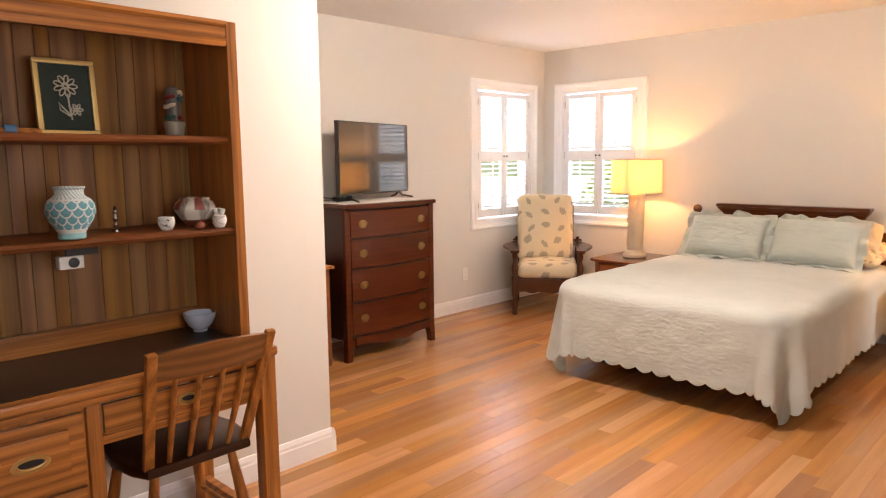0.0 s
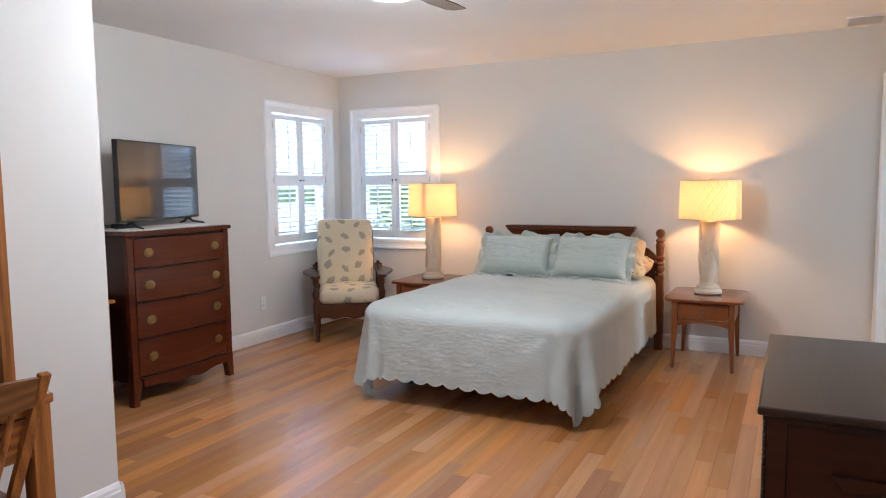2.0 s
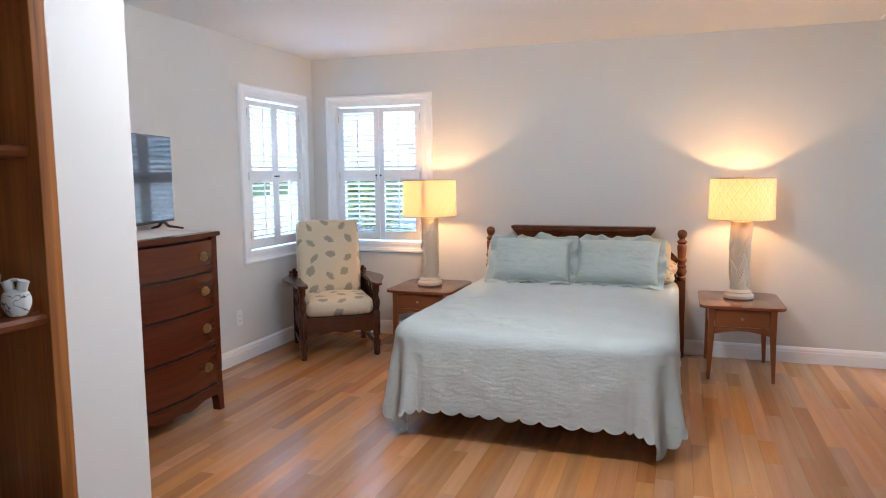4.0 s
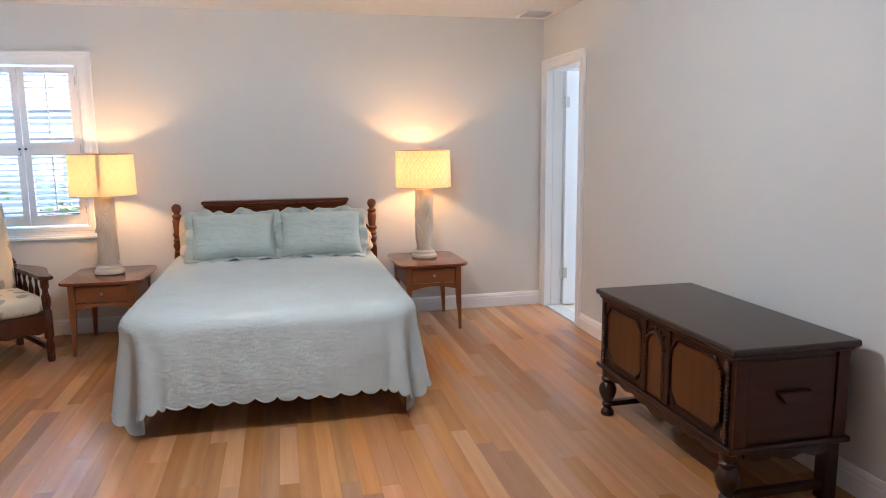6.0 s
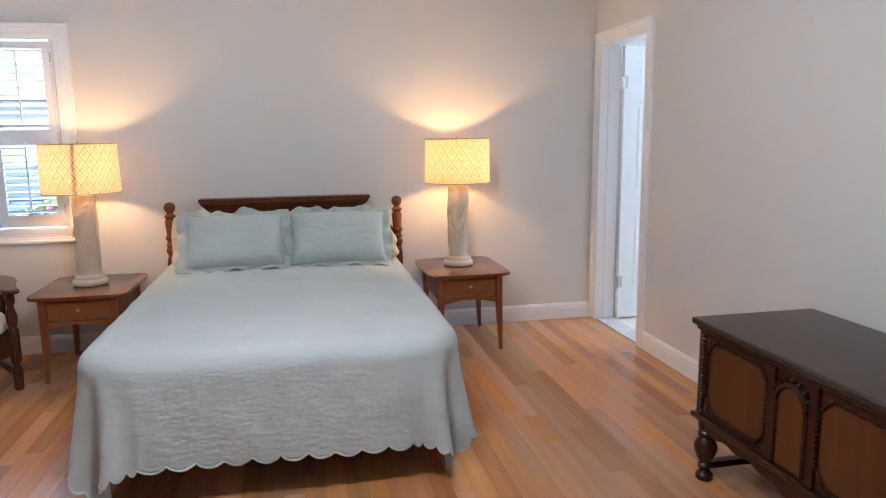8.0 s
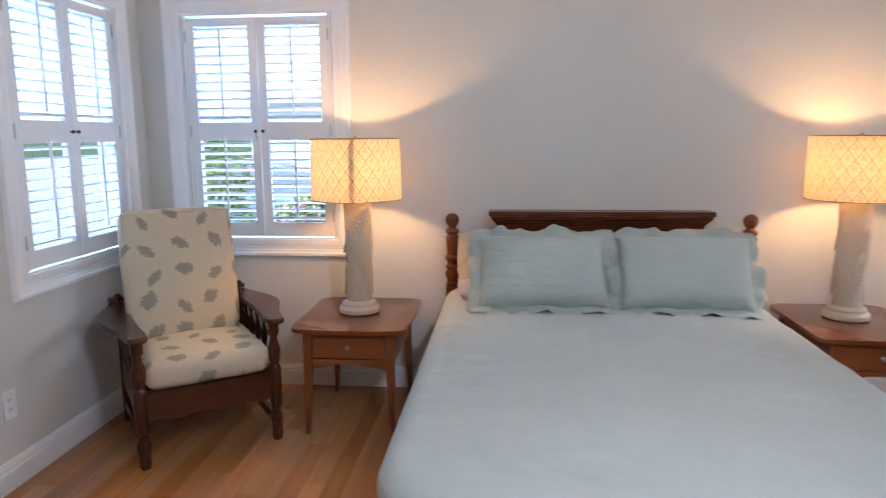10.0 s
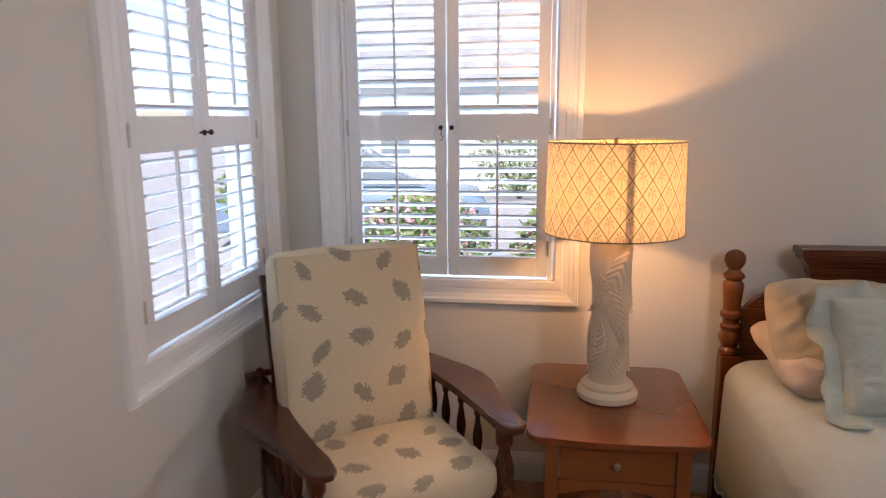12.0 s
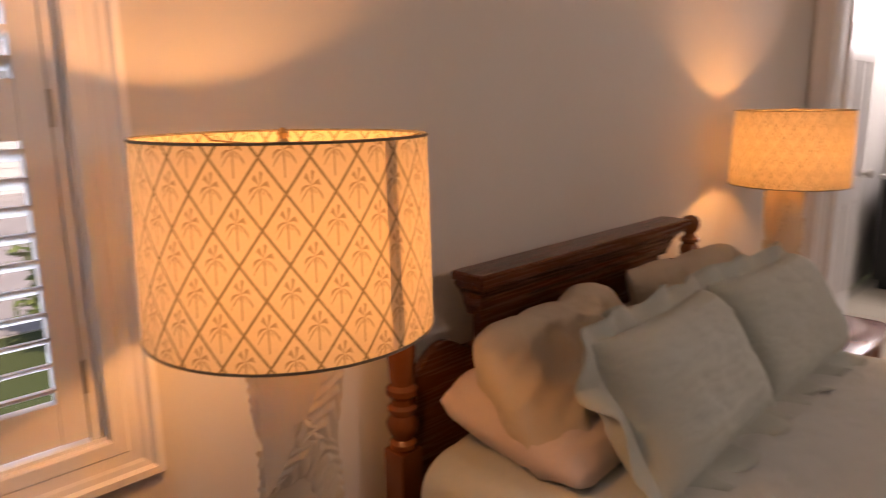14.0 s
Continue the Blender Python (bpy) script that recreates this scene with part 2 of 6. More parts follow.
BED_WOOD = wood("bed_maple_stain", (0.058, 0.015, 0.005), (0.145, 0.043, 0.014), 0.27, "x", 0.9, None, 0.08, 0.1, 0.10, 0.4, 0.15, 0.45, 0.35)
BED_POST = wood("bed_post_stain", (0.085, 0.023, 0.007), (0.20, 0.062, 0.019), 0.25, "z", 0.9, None, 0.08, 0.12, 0.10, 0.4, 0.15, 0.45, 0.4)
ARM_OAK = wood("armchair_oak", (0.036, 0.011, 0.005), (0.115, 0.038, 0.014), 0.24, "y", 1.0, None, 0.08, 0.2, 0.12, 0.4, 0.18, 0.48, 0.4)
ARM_OAK_LEG = wood("armchair_oak_leg", (0.028, 0.009, 0.004), (0.10, 0.032, 0.012), 0.27, "z", 1.0, None, 0.1, 0.15, 0.12, 0.4, 0.18, 0.45, 0.35)
CHEST_DARK = wood("chest_walnut", (0.012, 0.004, 0.002), (0.050, 0.015, 0.006), 0.30, "x", 1.0, None, 0.15, 0.1, 0.15, 0.4, 0.18, 0.36, 0.3)
CHEST_PANEL = wood("chest_panel_veneer", (0.035, 0.011, 0.003), (0.135, 0.045, 0.011), 0.30, "z", 0.7, None, 0.15, 0.1, 0.2, 0.4, 0.18, 0.34, 0.3)
CHEST_SIDE = wood("chest_side", (0.026, 0.007, 0.003), (0.078, 0.022, 0.009), 0.36, "y", 1.0, None, 0.15, 0.0, 0.15, 0.4, 0.18, 0.45, 0.3)
CHEST_TOP = wood("chest_top", (0.020, 0.011, 0.007), (0.046, 0.026, 0.016), 0.30, "x", 1.0, None, 0.2, 0.0, 0.25, 0.4, 0.18, 0.45, 0.5)
HUTCH_OAK = wood("hutch_oak", (0.090, 0.025, 0.005), (0.62, 0.235, 0.056), 0.34, "z", 1.0, None, 0.22, 0.0, 0.5, 0.4, 0.42, 0.30, 0.4)
HUTCH_RAIL = wood("hutch_oak_rail", (0.090, 0.025, 0.005), (0.62, 0.235, 0.056), 0.32, "x", 1.0, None, 0.30, 0.0, 0.5, 0.4, 0.42, 0.30, 0.4)
HUTCH_SHELF = wood("hutch_shelf", (0.08, 0.022, 0.006), (0.27, 0.082, 0.022), 0.48, "x", 1.0, None, 0.12, 0.0, 0.3, 0.4, 0.18, 0.36, 0.25)
HUTCH_BACK = wood("hutch_back_panel", (0.115, 0.046, 0.011), (0.43, 0.195, 0.056), 0.45, "z", 0.8, "object", 0.35, 0.0, 0.3, 0.05, 0.45, 0.34, 0.3)
DESK_TOP = wood("desk_dark_top", (0.012, 0.006, 0.004), (0.028, 0.014, 0.009), 0.3, "x", 1.0, None, 0.2)
BRASS = material("antique_brass", 0.38, 1.0, (0.38, 0.26, 0.12))
STEEL = material("brushed_nickel", 0.35, 1.0, (0.55, 0.53, 0.50))
BLACK = material("black_plastic", 0.4, 0.0, (0.012, 0.012, 0.013))
DARK_METAL = material("dark_bronze_metal", 0.4, 0.8, (0.05, 0.045, 0.04))
FAN_BLADE = wood("fan_blade_walnut", (0.03, 0.022, 0.017), (0.06, 0.043, 0.033), 0.45, "x", 1.0, None, 0.2)
WHITE_PLASTIC = material("white_plastic", 0.35, 0.0, (0.80, 0.80, 0.78))
GLASS = material("window_glass", 0.0)
GLASS.node_tree.nodes["Principled BSDF"].inputs["Transmission Weight"].default_value = 1.0
GLASS.node_tree.nodes["Principled BSDF"].inputs["IOR"].default_value = 1.05

# ---- the setting ----
W, E, N, S, TOP = -4.29, 0.39, 6.33, -1.6, 2.44
CW, CN = -2.68, 2.395  # the closet block's corner

TH = 0.14


def pierced_wall(name, along, at, out, a0, a1, openings, label):
    """A wall of thickness TH with rectangular openings (b0, b1, z0, z1) through it."""
    bm = bmesh.new()

    def piece(b0, b1, z0, z1):
        if b1 - b0 < 1e-4 or z1 - z0 < 1e-4:
            return
        lo, hi = sorted((at, at + out * TH))
        box(b0, b1, lo, hi, z0, z1, bm=bm) if along == "x" else box(lo, hi, b0, b1, z0, z1, bm=bm)

    a = a0
    for b0, b1, z0, z1 in sorted(openings):
        piece(a, b0, 0, TOP)
        piece(b0, b1, 0, z0)
        piece(b0, b1, z1, TOP)
        a = b1
    piece(a, a1, 0, TOP)
    return part(name, bm, WALL, None, label, kind="structure", category="wall")


W2X, W1Y, WZ = (-4.07, -3.225), (5.285, 6.12), (0.815, 2.03)
DOOR_Y, DOOR_Z = (5.555, 6.245), 2.03
pierced_wall("wall_north", "x", N, 1, W - TH, E, [(*W2X, *WZ)], "plain off-white painted wall behind the bed")
pierced_wall("wall_west", "y", W, -1, CN, N, [(*W1Y, *WZ)], "plain off-white painted wall with a shuttered window")
# the first east opening takes the added, unseen window
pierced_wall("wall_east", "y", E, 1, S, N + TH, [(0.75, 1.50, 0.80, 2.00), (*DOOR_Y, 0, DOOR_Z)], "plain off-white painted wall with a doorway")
part("wall_closet", box(W - TH, CW, S, CN, 0, TOP, 0.002), WALL, None, "off-white painted corner block beside the hutch", kind="structure", category="wall")
pierced_wall("wall_south", "x", S, -1, CW, E, [], "plain off-white painted wall")
part("ceiling", box(W - TH, E + TH, S - TH, N + TH, TOP, TOP + 0.1), CEILING, None, "flat white painted ceiling", kind="structure", category="ceiling")
floor = part("floor", box(W - 0.1, E, S, N, -0.12, -0.012), SUBFLOOR, None, "glossy red oak strip floor of mixed honey tones", kind="structure", category="floor")

BASE = [(0, 0), (0.017, 0), (0.017, 0.080), (0.014, 0.086), (0.014, 0.099), (0.010, 0.108), (0.006, 0.117), (0, 0.119)]


def baseboard(x, y, rz, length):
    ob = part("baseboard", strip(BASE, length, "x"), TRIM, None, "white painted moulded baseboard", kind="structure", category="baseboard")
    ob.matrix_world = pose(x, y, 0, 0, 0, rz)


baseboard(E, N, 180, E - W)
baseboard(W, N - 0.017, 270, N - CN - 0.034)
baseboard(E, S, 90, 5.485 - S)
baseboard(W, CN, 0, CW - W + 0.017)
baseboard(CW, CN, 270, CN - S)


# ---- windows with plantation shutters; built facing -y round the opening's middle, z from the floor ----
CASING = [(0, 0), (0.010, 0), (0.012, 0.004), (0.012, 0.028), (0.009, 0.032), (0.010, 0.052), (0.013, 0.058), (0.015, 0.068), (0.022, 0.074), (0.022, 0.088), (0.010, 0.092), (0, 0.092)]


def casing_frame(parent, w, z0, z1, sides="lrtb", overlap=0.012, name="casing"):
    """Mitred moulding round an opening of width w; (thickness, distance from the opening) profile."""
    hw = w / 2 - overlap

    def run(p, q, nrm, m0, m1):
        bm = bmesh.new()
        d = (Vector(q) - Vector(p)).normalized()
        rows = []
        for at, mitre in ((p, -m0), (q, m1)):
            rows.append([bm.verts.new(Vector(at) + Vector(nrm) * o + d * o * mitre + Vector((0, -t, 0))) for t, o in CASING])
        n = len(CASING)
        bm.faces.new(rows[0]), bm.faces.new(rows[1][::-1])
        for k in range(n):
            bm.faces.new((rows[0][k], rows[1][k], rows[1][(k + 1) % n], rows[0][(k + 1) % n]))
        part(name, bm, TRIM, parent)

    za, zb = z0 + overlap, z1 - overlap
    low = 1 if "b" in sides else 0
    if low == 0:
        za = 0
    run((-hw, 0, za), (-hw, 0, zb), (-1, 0, 0), low, 1)
    run((hw, 0, za), (hw, 0, zb), (1, 0, 0), low, 1)
    run((-hw, 0, zb), (hw, 0, zb), (0, 0, 1), 1, 1)
    if low:
        run((-hw, 0, za), (hw, 0, za), (0, 0, -1), 1, 1)


def shutter_leaf(parent, x0, x1, z0, z1, hinge, tilt, rod):
    """One shutter panel: two stiles, three rails, louvres and two tilt rods."""
    leaf = part("shutter_panel", box(x0, x0 + 0.044, -0.014, 0.014, z0, z1, 0.002), SHUTTER, parent, "white shutter panel, louvres open")
    part("stile", box(x1 - 0.044, x1, -0.014, 0.014, z0, z1, 0.002), SHUTTER, leaf)
    a, b = x0 + 0.044, x1 - 0.044
    levels = [(z0, 0.917), (1.362, 1.458), (1.958, z1)]
    for r0, r1 in levels:
        part("rail", box(a, b, -0.012, 0.012, r0, r1, 0.002), SHUTTER, leaf)
    blade = [(-0.027, 0.0), (-0.020, 0.0038), (0.0, 0.0050), (0.020, 0.0038), (0.027, 0.0), (0.020, -0.0038), (0.0, -0.0050), (-0.020, -0.0038)]
    ca, sa = math.cos(radians(tilt)), math.sin(radians(tilt))
    turned = [(u * ca - v * sa, u * sa + v * ca) for u, v in blade]
    for s0, s1 in ((0.917, 1.362), (1.458, 1.958)):
        count = round((s1 - s0) / 0.0465)
        pitch = (s1 - s0) / count
        bm = strip(turned, b - a - 0.003, "x")
        bm_me = None
        for k in range(count):
            zc = s0 + pitch * (k + 0.5)
            if bm_me is None:
                first = part("louver", moved(bm, Matrix.Translation((a + 0.0015, 0, 0))), SHUTTER, leaf, smooth=True)
                bm_me, ob = first.data, first
            else:
                ob = new("louver", bm_me)
                ob.parent = leaf
            ob.location = (0, 0, zc)
        mid = a + (b - a) * rod
        y_rod = -0.030
        part("tilt_rod", box(mid - 0.005, mid + 0.005, y_rod - 0.006, y_rod + 0.004, s0 + 0.035, s1 + (0.018 if s0 < 1 else -0.012), 0.002), SHUTTER, leaf)
    hx = x0 if hinge < 0 else x1
    for hz in (0.955, 1.412, 1.905):
        part("hinge", lathe([(0.0045, -0.03), (0.0045, 0.03)], 8, at=(hx + hinge * 0.003, -0.017, hz)), STEEL, leaf, "small nickel butt hinge")
    kx = x1 - 0.018 if hinge < 0 else x0 + 0.018
    part("knob", moved(lathe([(0.003, 0), (0.003, 0.008), (0.008, 0.012), (0.009, 0.018), (0.005, 0.022), (0.001, 0.0225)], 12), pose(kx, -0.014, 1.41, 90)), DARK_METAL, leaf, "small dark metal knob", smooth=True)
    return leaf


def window(name, m, w, tilt, label, gap_hook):
    z0, z1 = WZ
    ob = thing(name, label=label, category="window", kind="structure")
    ob.matrix_world = m
    casing_frame(ob, w, z0, z1)
    t = 0.018
    for x0, x1, a, b in ((-w / 2, -w / 2 + t, z0, z1), (w / 2 - t, w / 2, z0, z1)):
        part("jamb", box(x0, x1, 0.001, TH - 0.001, a, b), TRIM, ob)
    part("jamb", box(-w / 2 + t, w / 2 - t, 0.001, TH - 0.001, z1 - t, z1), TRIM, ob)
    part("window_sill", box(-w / 2 + t, w / 2 - t, 0.001, TH - 0.001, z0, z0 + t), TRIM, ob)
    # shutter frame rail at the top and the two panels
    x = w / 2 - t - 0.004
    part("shutter_frame", box(-x, -x + 0.016, 0.004, 0.040, z0 + t, z1 - t, 0.002), SHUTTER, ob)
    part("shutter_frame", box(x - 0.016, x, 0.004, 0.040, z0 + t, z1 - t, 0.002), SHUTTER, ob)
    shutter_leaf(ob, -x + 0.018, -0.0025, z0 + t + 0.008, z1 - t - 0.014, -1, tilt, 0.5).location = (0, 0.019, 0)
    shutter_leaf(ob, 0.0025, x - 0.018, z0 + t + 0.008, z1 - t - 0.014, 1, tilt, 0.5).location = (0, 0.019, 0)
    if gap_hook:
        part("hook", tube([(-0.018, -0.012, 1.40), (-0.020, -0.016, 1.385), (-0.010, -0.016, 1.372), (-0.016, -0.016, 1.362), (-0.024, -0.016, 1.366)], 0.0018, 6), DARK_METAL, ob, "small dark hook latch", smooth=True)
    # double-hung sash behind the shutters
    f = 0.04
    for s0, s1, yy in ((z0 + t, 1.425, 0.085), (1.385, z1 - t, 0.108)):
        frame_bm = box(-w / 2 + t, -w / 2 + t + f, yy, yy + 0.022, s0, s1)
        box(w / 2 - t - f, w / 2 - t, yy, yy + 0.022, s0, s1, bm=frame_bm)
        box(-w / 2 + t + f, w / 2 - t - f, yy, yy + 0.022, s0, s0 + f, bm=frame_bm)
        box(-w / 2 + t + f, w / 2 - t - f, yy, yy + 0.022, s1 - f, s1, bm=frame_bm)
        part("sash", frame_bm, TRIM, ob)
        pane = part("pane", box(-w / 2 + t + f, w / 2 - t - f, yy + 0.009, yy + 0.012, s0 + f, s1 - f), GLASS, ob, "clear glass pane")
        pane.visible_shadow = False
    return ob


window("window_1", pose(W, (W1Y[0] + W1Y[1]) / 2, 0, 0, 0, 90), W1Y[1] - W1Y[0], -13, "white-cased window with white louvred shutters", False)
window("window_2", pose((W2X[0] + W2X[1]) / 2, N, 0, 0, 0, 0), W2X[1] - W2X[0], -22, "white-cased window with white louvred shutters", True)

# unseen plain window, added in the east wall beside the start of the walk
tall = thing("window_3", label="added white-framed sash window, out of view", category="window", kind="structure")
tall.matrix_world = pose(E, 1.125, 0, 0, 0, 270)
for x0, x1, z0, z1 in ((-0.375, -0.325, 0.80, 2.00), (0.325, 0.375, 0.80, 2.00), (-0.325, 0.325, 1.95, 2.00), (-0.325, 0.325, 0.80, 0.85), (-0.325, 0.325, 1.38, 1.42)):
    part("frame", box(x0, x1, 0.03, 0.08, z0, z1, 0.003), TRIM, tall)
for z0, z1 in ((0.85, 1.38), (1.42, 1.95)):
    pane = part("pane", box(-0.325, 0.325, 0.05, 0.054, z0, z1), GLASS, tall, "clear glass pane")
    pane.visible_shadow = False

# ---- doorway to the bathroom ----
TILE = paint("cream_floor_tile", (0.66, 0.60, 0.50), 0.3, 0.05, 0.06)
GROUT = paint("tile_grout", (0.45, 0.42, 0.37), 0.8)
MARBLE = material("grey_marble", 0.25)
mn = Nodes(MARBLE)
mn.color(mn.ramp(mn.noise(9, 6, None, 0.6, 1.5), (0.3, (0.42, 0.43, 0.44)), (0.6, (0.66, 0.66, 0.65))))
DY = (DOOR_Y[0] + DOOR_Y[1]) / 2
DW = DOOR_Y[1] - DOOR_Y[0]
doorway = thing("door_frame", label="white painted door casing and jambs", category="door frame", kind="structure")
doorway.matrix_world = pose(E, DY, 0, 0, 0, 270)
casing_frame(doorway, DW, 0, DOOR_Z, "lrt", 0.018)
for x0, x1 in ((-DW / 2, -DW / 2 + 0.018), (DW / 2 - 0.018, DW / 2)):
    part("jamb", box(x0, x1, 0.001, TH, 0, DOOR_Z), TRIM, doorway)
part("jamb", box(-DW / 2 + 0.018, DW / 2 - 0.018, 0.001, TH, DOOR_Z - 0.018, DOOR_Z), TRIM, doorway)
for x0, x1 in ((-DW / 2 + 0.018, -DW / 2 + 0.028), (DW / 2 - 0.028, DW / 2 - 0.018)):
    part("stop", box(x0, x1, 0.05, 0.085, 0, DOOR_Z - 0.018, 0.002), TRIM, doorway)
part("threshold", box(E + 0.002, E + TH, DOOR_Y[0], DOOR_Y[1], -0.02, 0.008, 0.004), MARBLE, None, "grey marble saddle in the doorway", kind="structure", category="threshold")


def panel_door(x, y, rz):
    """Six-panel door, hinged at its origin, leaf along +x, its thickness in +y."""
    w, h, t = 0.655, 1.995, 0.035
    ob = thing("door_1", x, y, 0.012, rz, "white six-panel interior door standing open", "door", kind="structure")
    cols = [(0.105, 0.29), (0.365, 0.55)]
    rows = [(0.22, 0.80), (0.94, 1.60), (1.70, 1.88)]
    part("stile", box(0, 0.105, 0, t, 0, h, 0.002), TRIM, ob)
    part("stile", box(0.55, w, 0, t, 0, h, 0.002), TRIM, ob)
    part("stile", box(0.29, 0.365, 0, t, 0.001, h - 0.001), TRIM, ob)
    zs = [0] + [v for r in rows for v in r] + [h]
    for a, b in cols:
        for k in range(0, len(zs), 2):
            part("rail", box(a, b, 0.0005, t - 0.0005, zs[k], zs[k + 1]), TRIM, ob)
        for r0, r1 in rows:
            bm = box(a, b, 0.012, t - 0.012, r0, r1)
            box(a + 0.028, b - 0.028, 0.005, t - 0.005, r0 + 0.028, r1 - 0.028, 0.006, bm)
            part("panel", bm, TRIM, ob)
    for z in (0.28, 1.74):
        bm = lathe([(0.007, -0.045), (0.007, 0.045)], 10, at=(-0.006, -0.006, z))
        box(-0.036, -0.006, -0.0075, -0.0045, z - 0.045, z + 0.045, bm=bm)
        box(-0.006, 0.030, -0.0030, -0.0002, z - 0.045, z + 0.045, bm=bm)
        part("hinge", bm, STEEL, ob, "brushed nickel hinge")
    for yy in (-1, 1):
        k = moved(lathe([(0.026, 0), (0.026, 0.006), (0.011, 0.012), (0.011, 0.03), (0.026, 0.042), (0.026, 0.058), (0.012, 0.066)], 16), pose(0.60, t if yy > 0 else 0, 0.95, -90 * yy))
        part("door_knob", k, STEEL, ob, "round brushed nickel knob", smooth=True)
    return ob


panel_door(E + TH + 0.012, DOOR_Y[1] - 0.060, 3)

# bathroom beyond the doorway
BX = 2.75
part("wall_bathroom_north", box(E + TH, BX, N + 0.10, N + 0.24, 0, TOP), WALL, None, "plain white bathroom wall", kind="structure", category="wall")
part("wall_bathroom_south", box(E + TH, BX, 4.06, 4.20, 0, TOP), WALL, None, "plain white bathroom wall", kind="structure", category="wall")
part("wall_bathroom_east", box(BX, BX + TH, 4.06, N + 0.24, 0, TOP), WALL, None, "plain white bathroom wall", kind="structure", category="wall")
part("ceiling_bathroom", box(E + TH, BX + TH, 4.06, N + 0.24, TOP, TOP + 0.1), CEILING, None, "flat white ceiling", kind="structure", category="ceiling")
bath_floor = part("floor_bathroom", box(E + TH, BX, 4.2, N + 0.10, -0.1, -0.006), GROUT, None, "cream ceramic tile floor", kind="structure", category="floor")
tile_me = None
for i in range(7):
    for j in range(7):
        x, y = E + TH + 0.16 + 0.305 * i, 4.37 + 0.305 * j
        if x > BX or y > N + 0.1:
            continue
        if tile_me is None:
            tile_me = part("tile", box(-0.150, 0.150, -0.150, 0.150, -0.010, 0.0, 0.0015, seg=1), TILE, bath_floor).data
            ob = [o for o in bath_floor.children][0]
        else:
            ob = new("tile", tile_me)
            ob.parent = bath_floor
        ob.location = (x, y, 0)

# ---- oak strip floor: the boards the walk passes are pieces of their own ----
rng = random.Random(7)
PW = 0.083
plank_meshes = {}
rest = []
x = W + 0.002
near_count = 0
while x < E - 0.001:
    x1 = min(x + PW, E)
    y = S - rng.random() * 1.2
    while y < N:
        length = rng.choice((0.3, 0.45, 0.6, 0.75, 0.9, 1.1, 1.3, 1.6))
        y0, y1 = max(y, S), min(y + length, N)
        y += length
        if y1 - y0 < 0.01 or (x1 < CW and y1 < CN):
            continue
        if x1 < CW:
            y0 = max(y0, CN)
        mid_y = (y0 + y1) / 2
        if mid_y > 1.2 and -3.9 < x < 0.2 and near_count < 300:
            near_count += 1
            key = (round(x1 - x, 3), round(y1 - y0, 2))
            if key not in plank_meshes:
                hw, hl = (x1 - x) / 2 - 0.0002, (y1 - y0) / 2 - 0.0002
                me = bpy.data.meshes.new("plank")
                c = 0.0005
                vs = [(sx * hw, sy * hl, -0.011) for sx, sy in ((-1, -1), (1, -1), (1, 1), (-1, 1))]
                vs += [(sx * hw, sy * hl, -c) for sx, sy in ((-1, -1), (1, -1), (1, 1), (-1, 1))]
                vs += [(sx * (hw - c), sy * (hl - c), 0) for sx, sy in ((-1, -1), (1, -1), (1, 1), (-1, 1))]
                fs = [(8, 9, 10, 11)]
                for a in (0, 4):
                    fs += [(a + k, a + (k + 1) % 4, a + 4 + (k + 1) % 4, a + 4 + k) for k in range(4)]
                me.from_pydata(vs, [], fs)
                me.materials.append(OAK_PLANK)
                plank_meshes[key] = me
            ob = new("plank", plank_meshes[key])
            ob.parent = floor
            ob.location = ((x + x1) / 2, mid_y, 0)
        else:
            rest.append((x, x1, y0, y1))
    x = x1
verts, faces = [], []
for a, b, c, d in rest:
    i = len(verts)
    verts += [(a + 0.0002, c + 0.0002, -0.011), (b - 0.0002, c + 0.0002, -0.011), (b - 0.0002, d - 0.0002, -0.011), (a + 0.0002, d - 0.0002, -0.011)]
    verts += [(a + 0.0002, c + 0.0002, 0), (b - 0.0002, c + 0.0002, 0), (b - 0.0002, d - 0.0002, 0), (a + 0.0002, d - 0.0002, 0)]
    faces += [(i + 4, i + 5, i + 6, i + 7)] + [(i + k, i + (k + 1) % 4, i + 4 + (k + 1) % 4, i + 4 + k) for k in range(4)]
me = bpy.data.meshes.new("far_planks")
me.from_pydata(verts, [], faces)
me.materials.append(OAK_REST)
ob = tagged(new("far_planks", me), kind="stuff")
ob.parent = floor


# ---- bedroom furniture ----
def bowed(w, y_back, y_front, bow, n=12):
    return [(-w / 2, y_back)] + [(-w / 2 + w * k / n, y_front - bow * math.sin(math.pi * k / n)) for k in range(n + 1)] + [(w / 2, y_back)]


def bail_handle(parent, x, y, z, s=1.0):
    """Oval brass plate with a drop bail."""
    plate = moved(lathe([(0.030 * s, 0), (0.030 * s, 0.002), (0.024 * s, 0.004), (0.012 * s, 0.003), (0.001, 0.003)], 24), Matrix.Translation((x, y, z)) @ Matrix.Diagonal((1.25, 1, 0.95, 1)) @ pose(0, 0, 0, 90))
    pl = part("handle", plate, BRASS, parent, "oval antique brass drop handle", smooth=True)
    pts = [(x + 0.026 * s * math.cos(a), y - 0.010 - 0.004 * abs(math.sin(a)), z + 0.006 - 0.024 * s * math.sin(a)) for a in [math.pi * k / 10 for k in range(11)]]
    part("bail", tube(pts, 0.0025 * s, 8), BRASS, pl, smooth=True)
    for sx in (-1, 1):
        part("post", moved(lathe([(0.005, 0), (0.005, 0.010), (0.003, 0.014)], 10), Matrix.Translation((x + sx * 0.026 * s, y, z + 0.006)) @ pose(0, 0, 0, 90)), BRASS, pl)


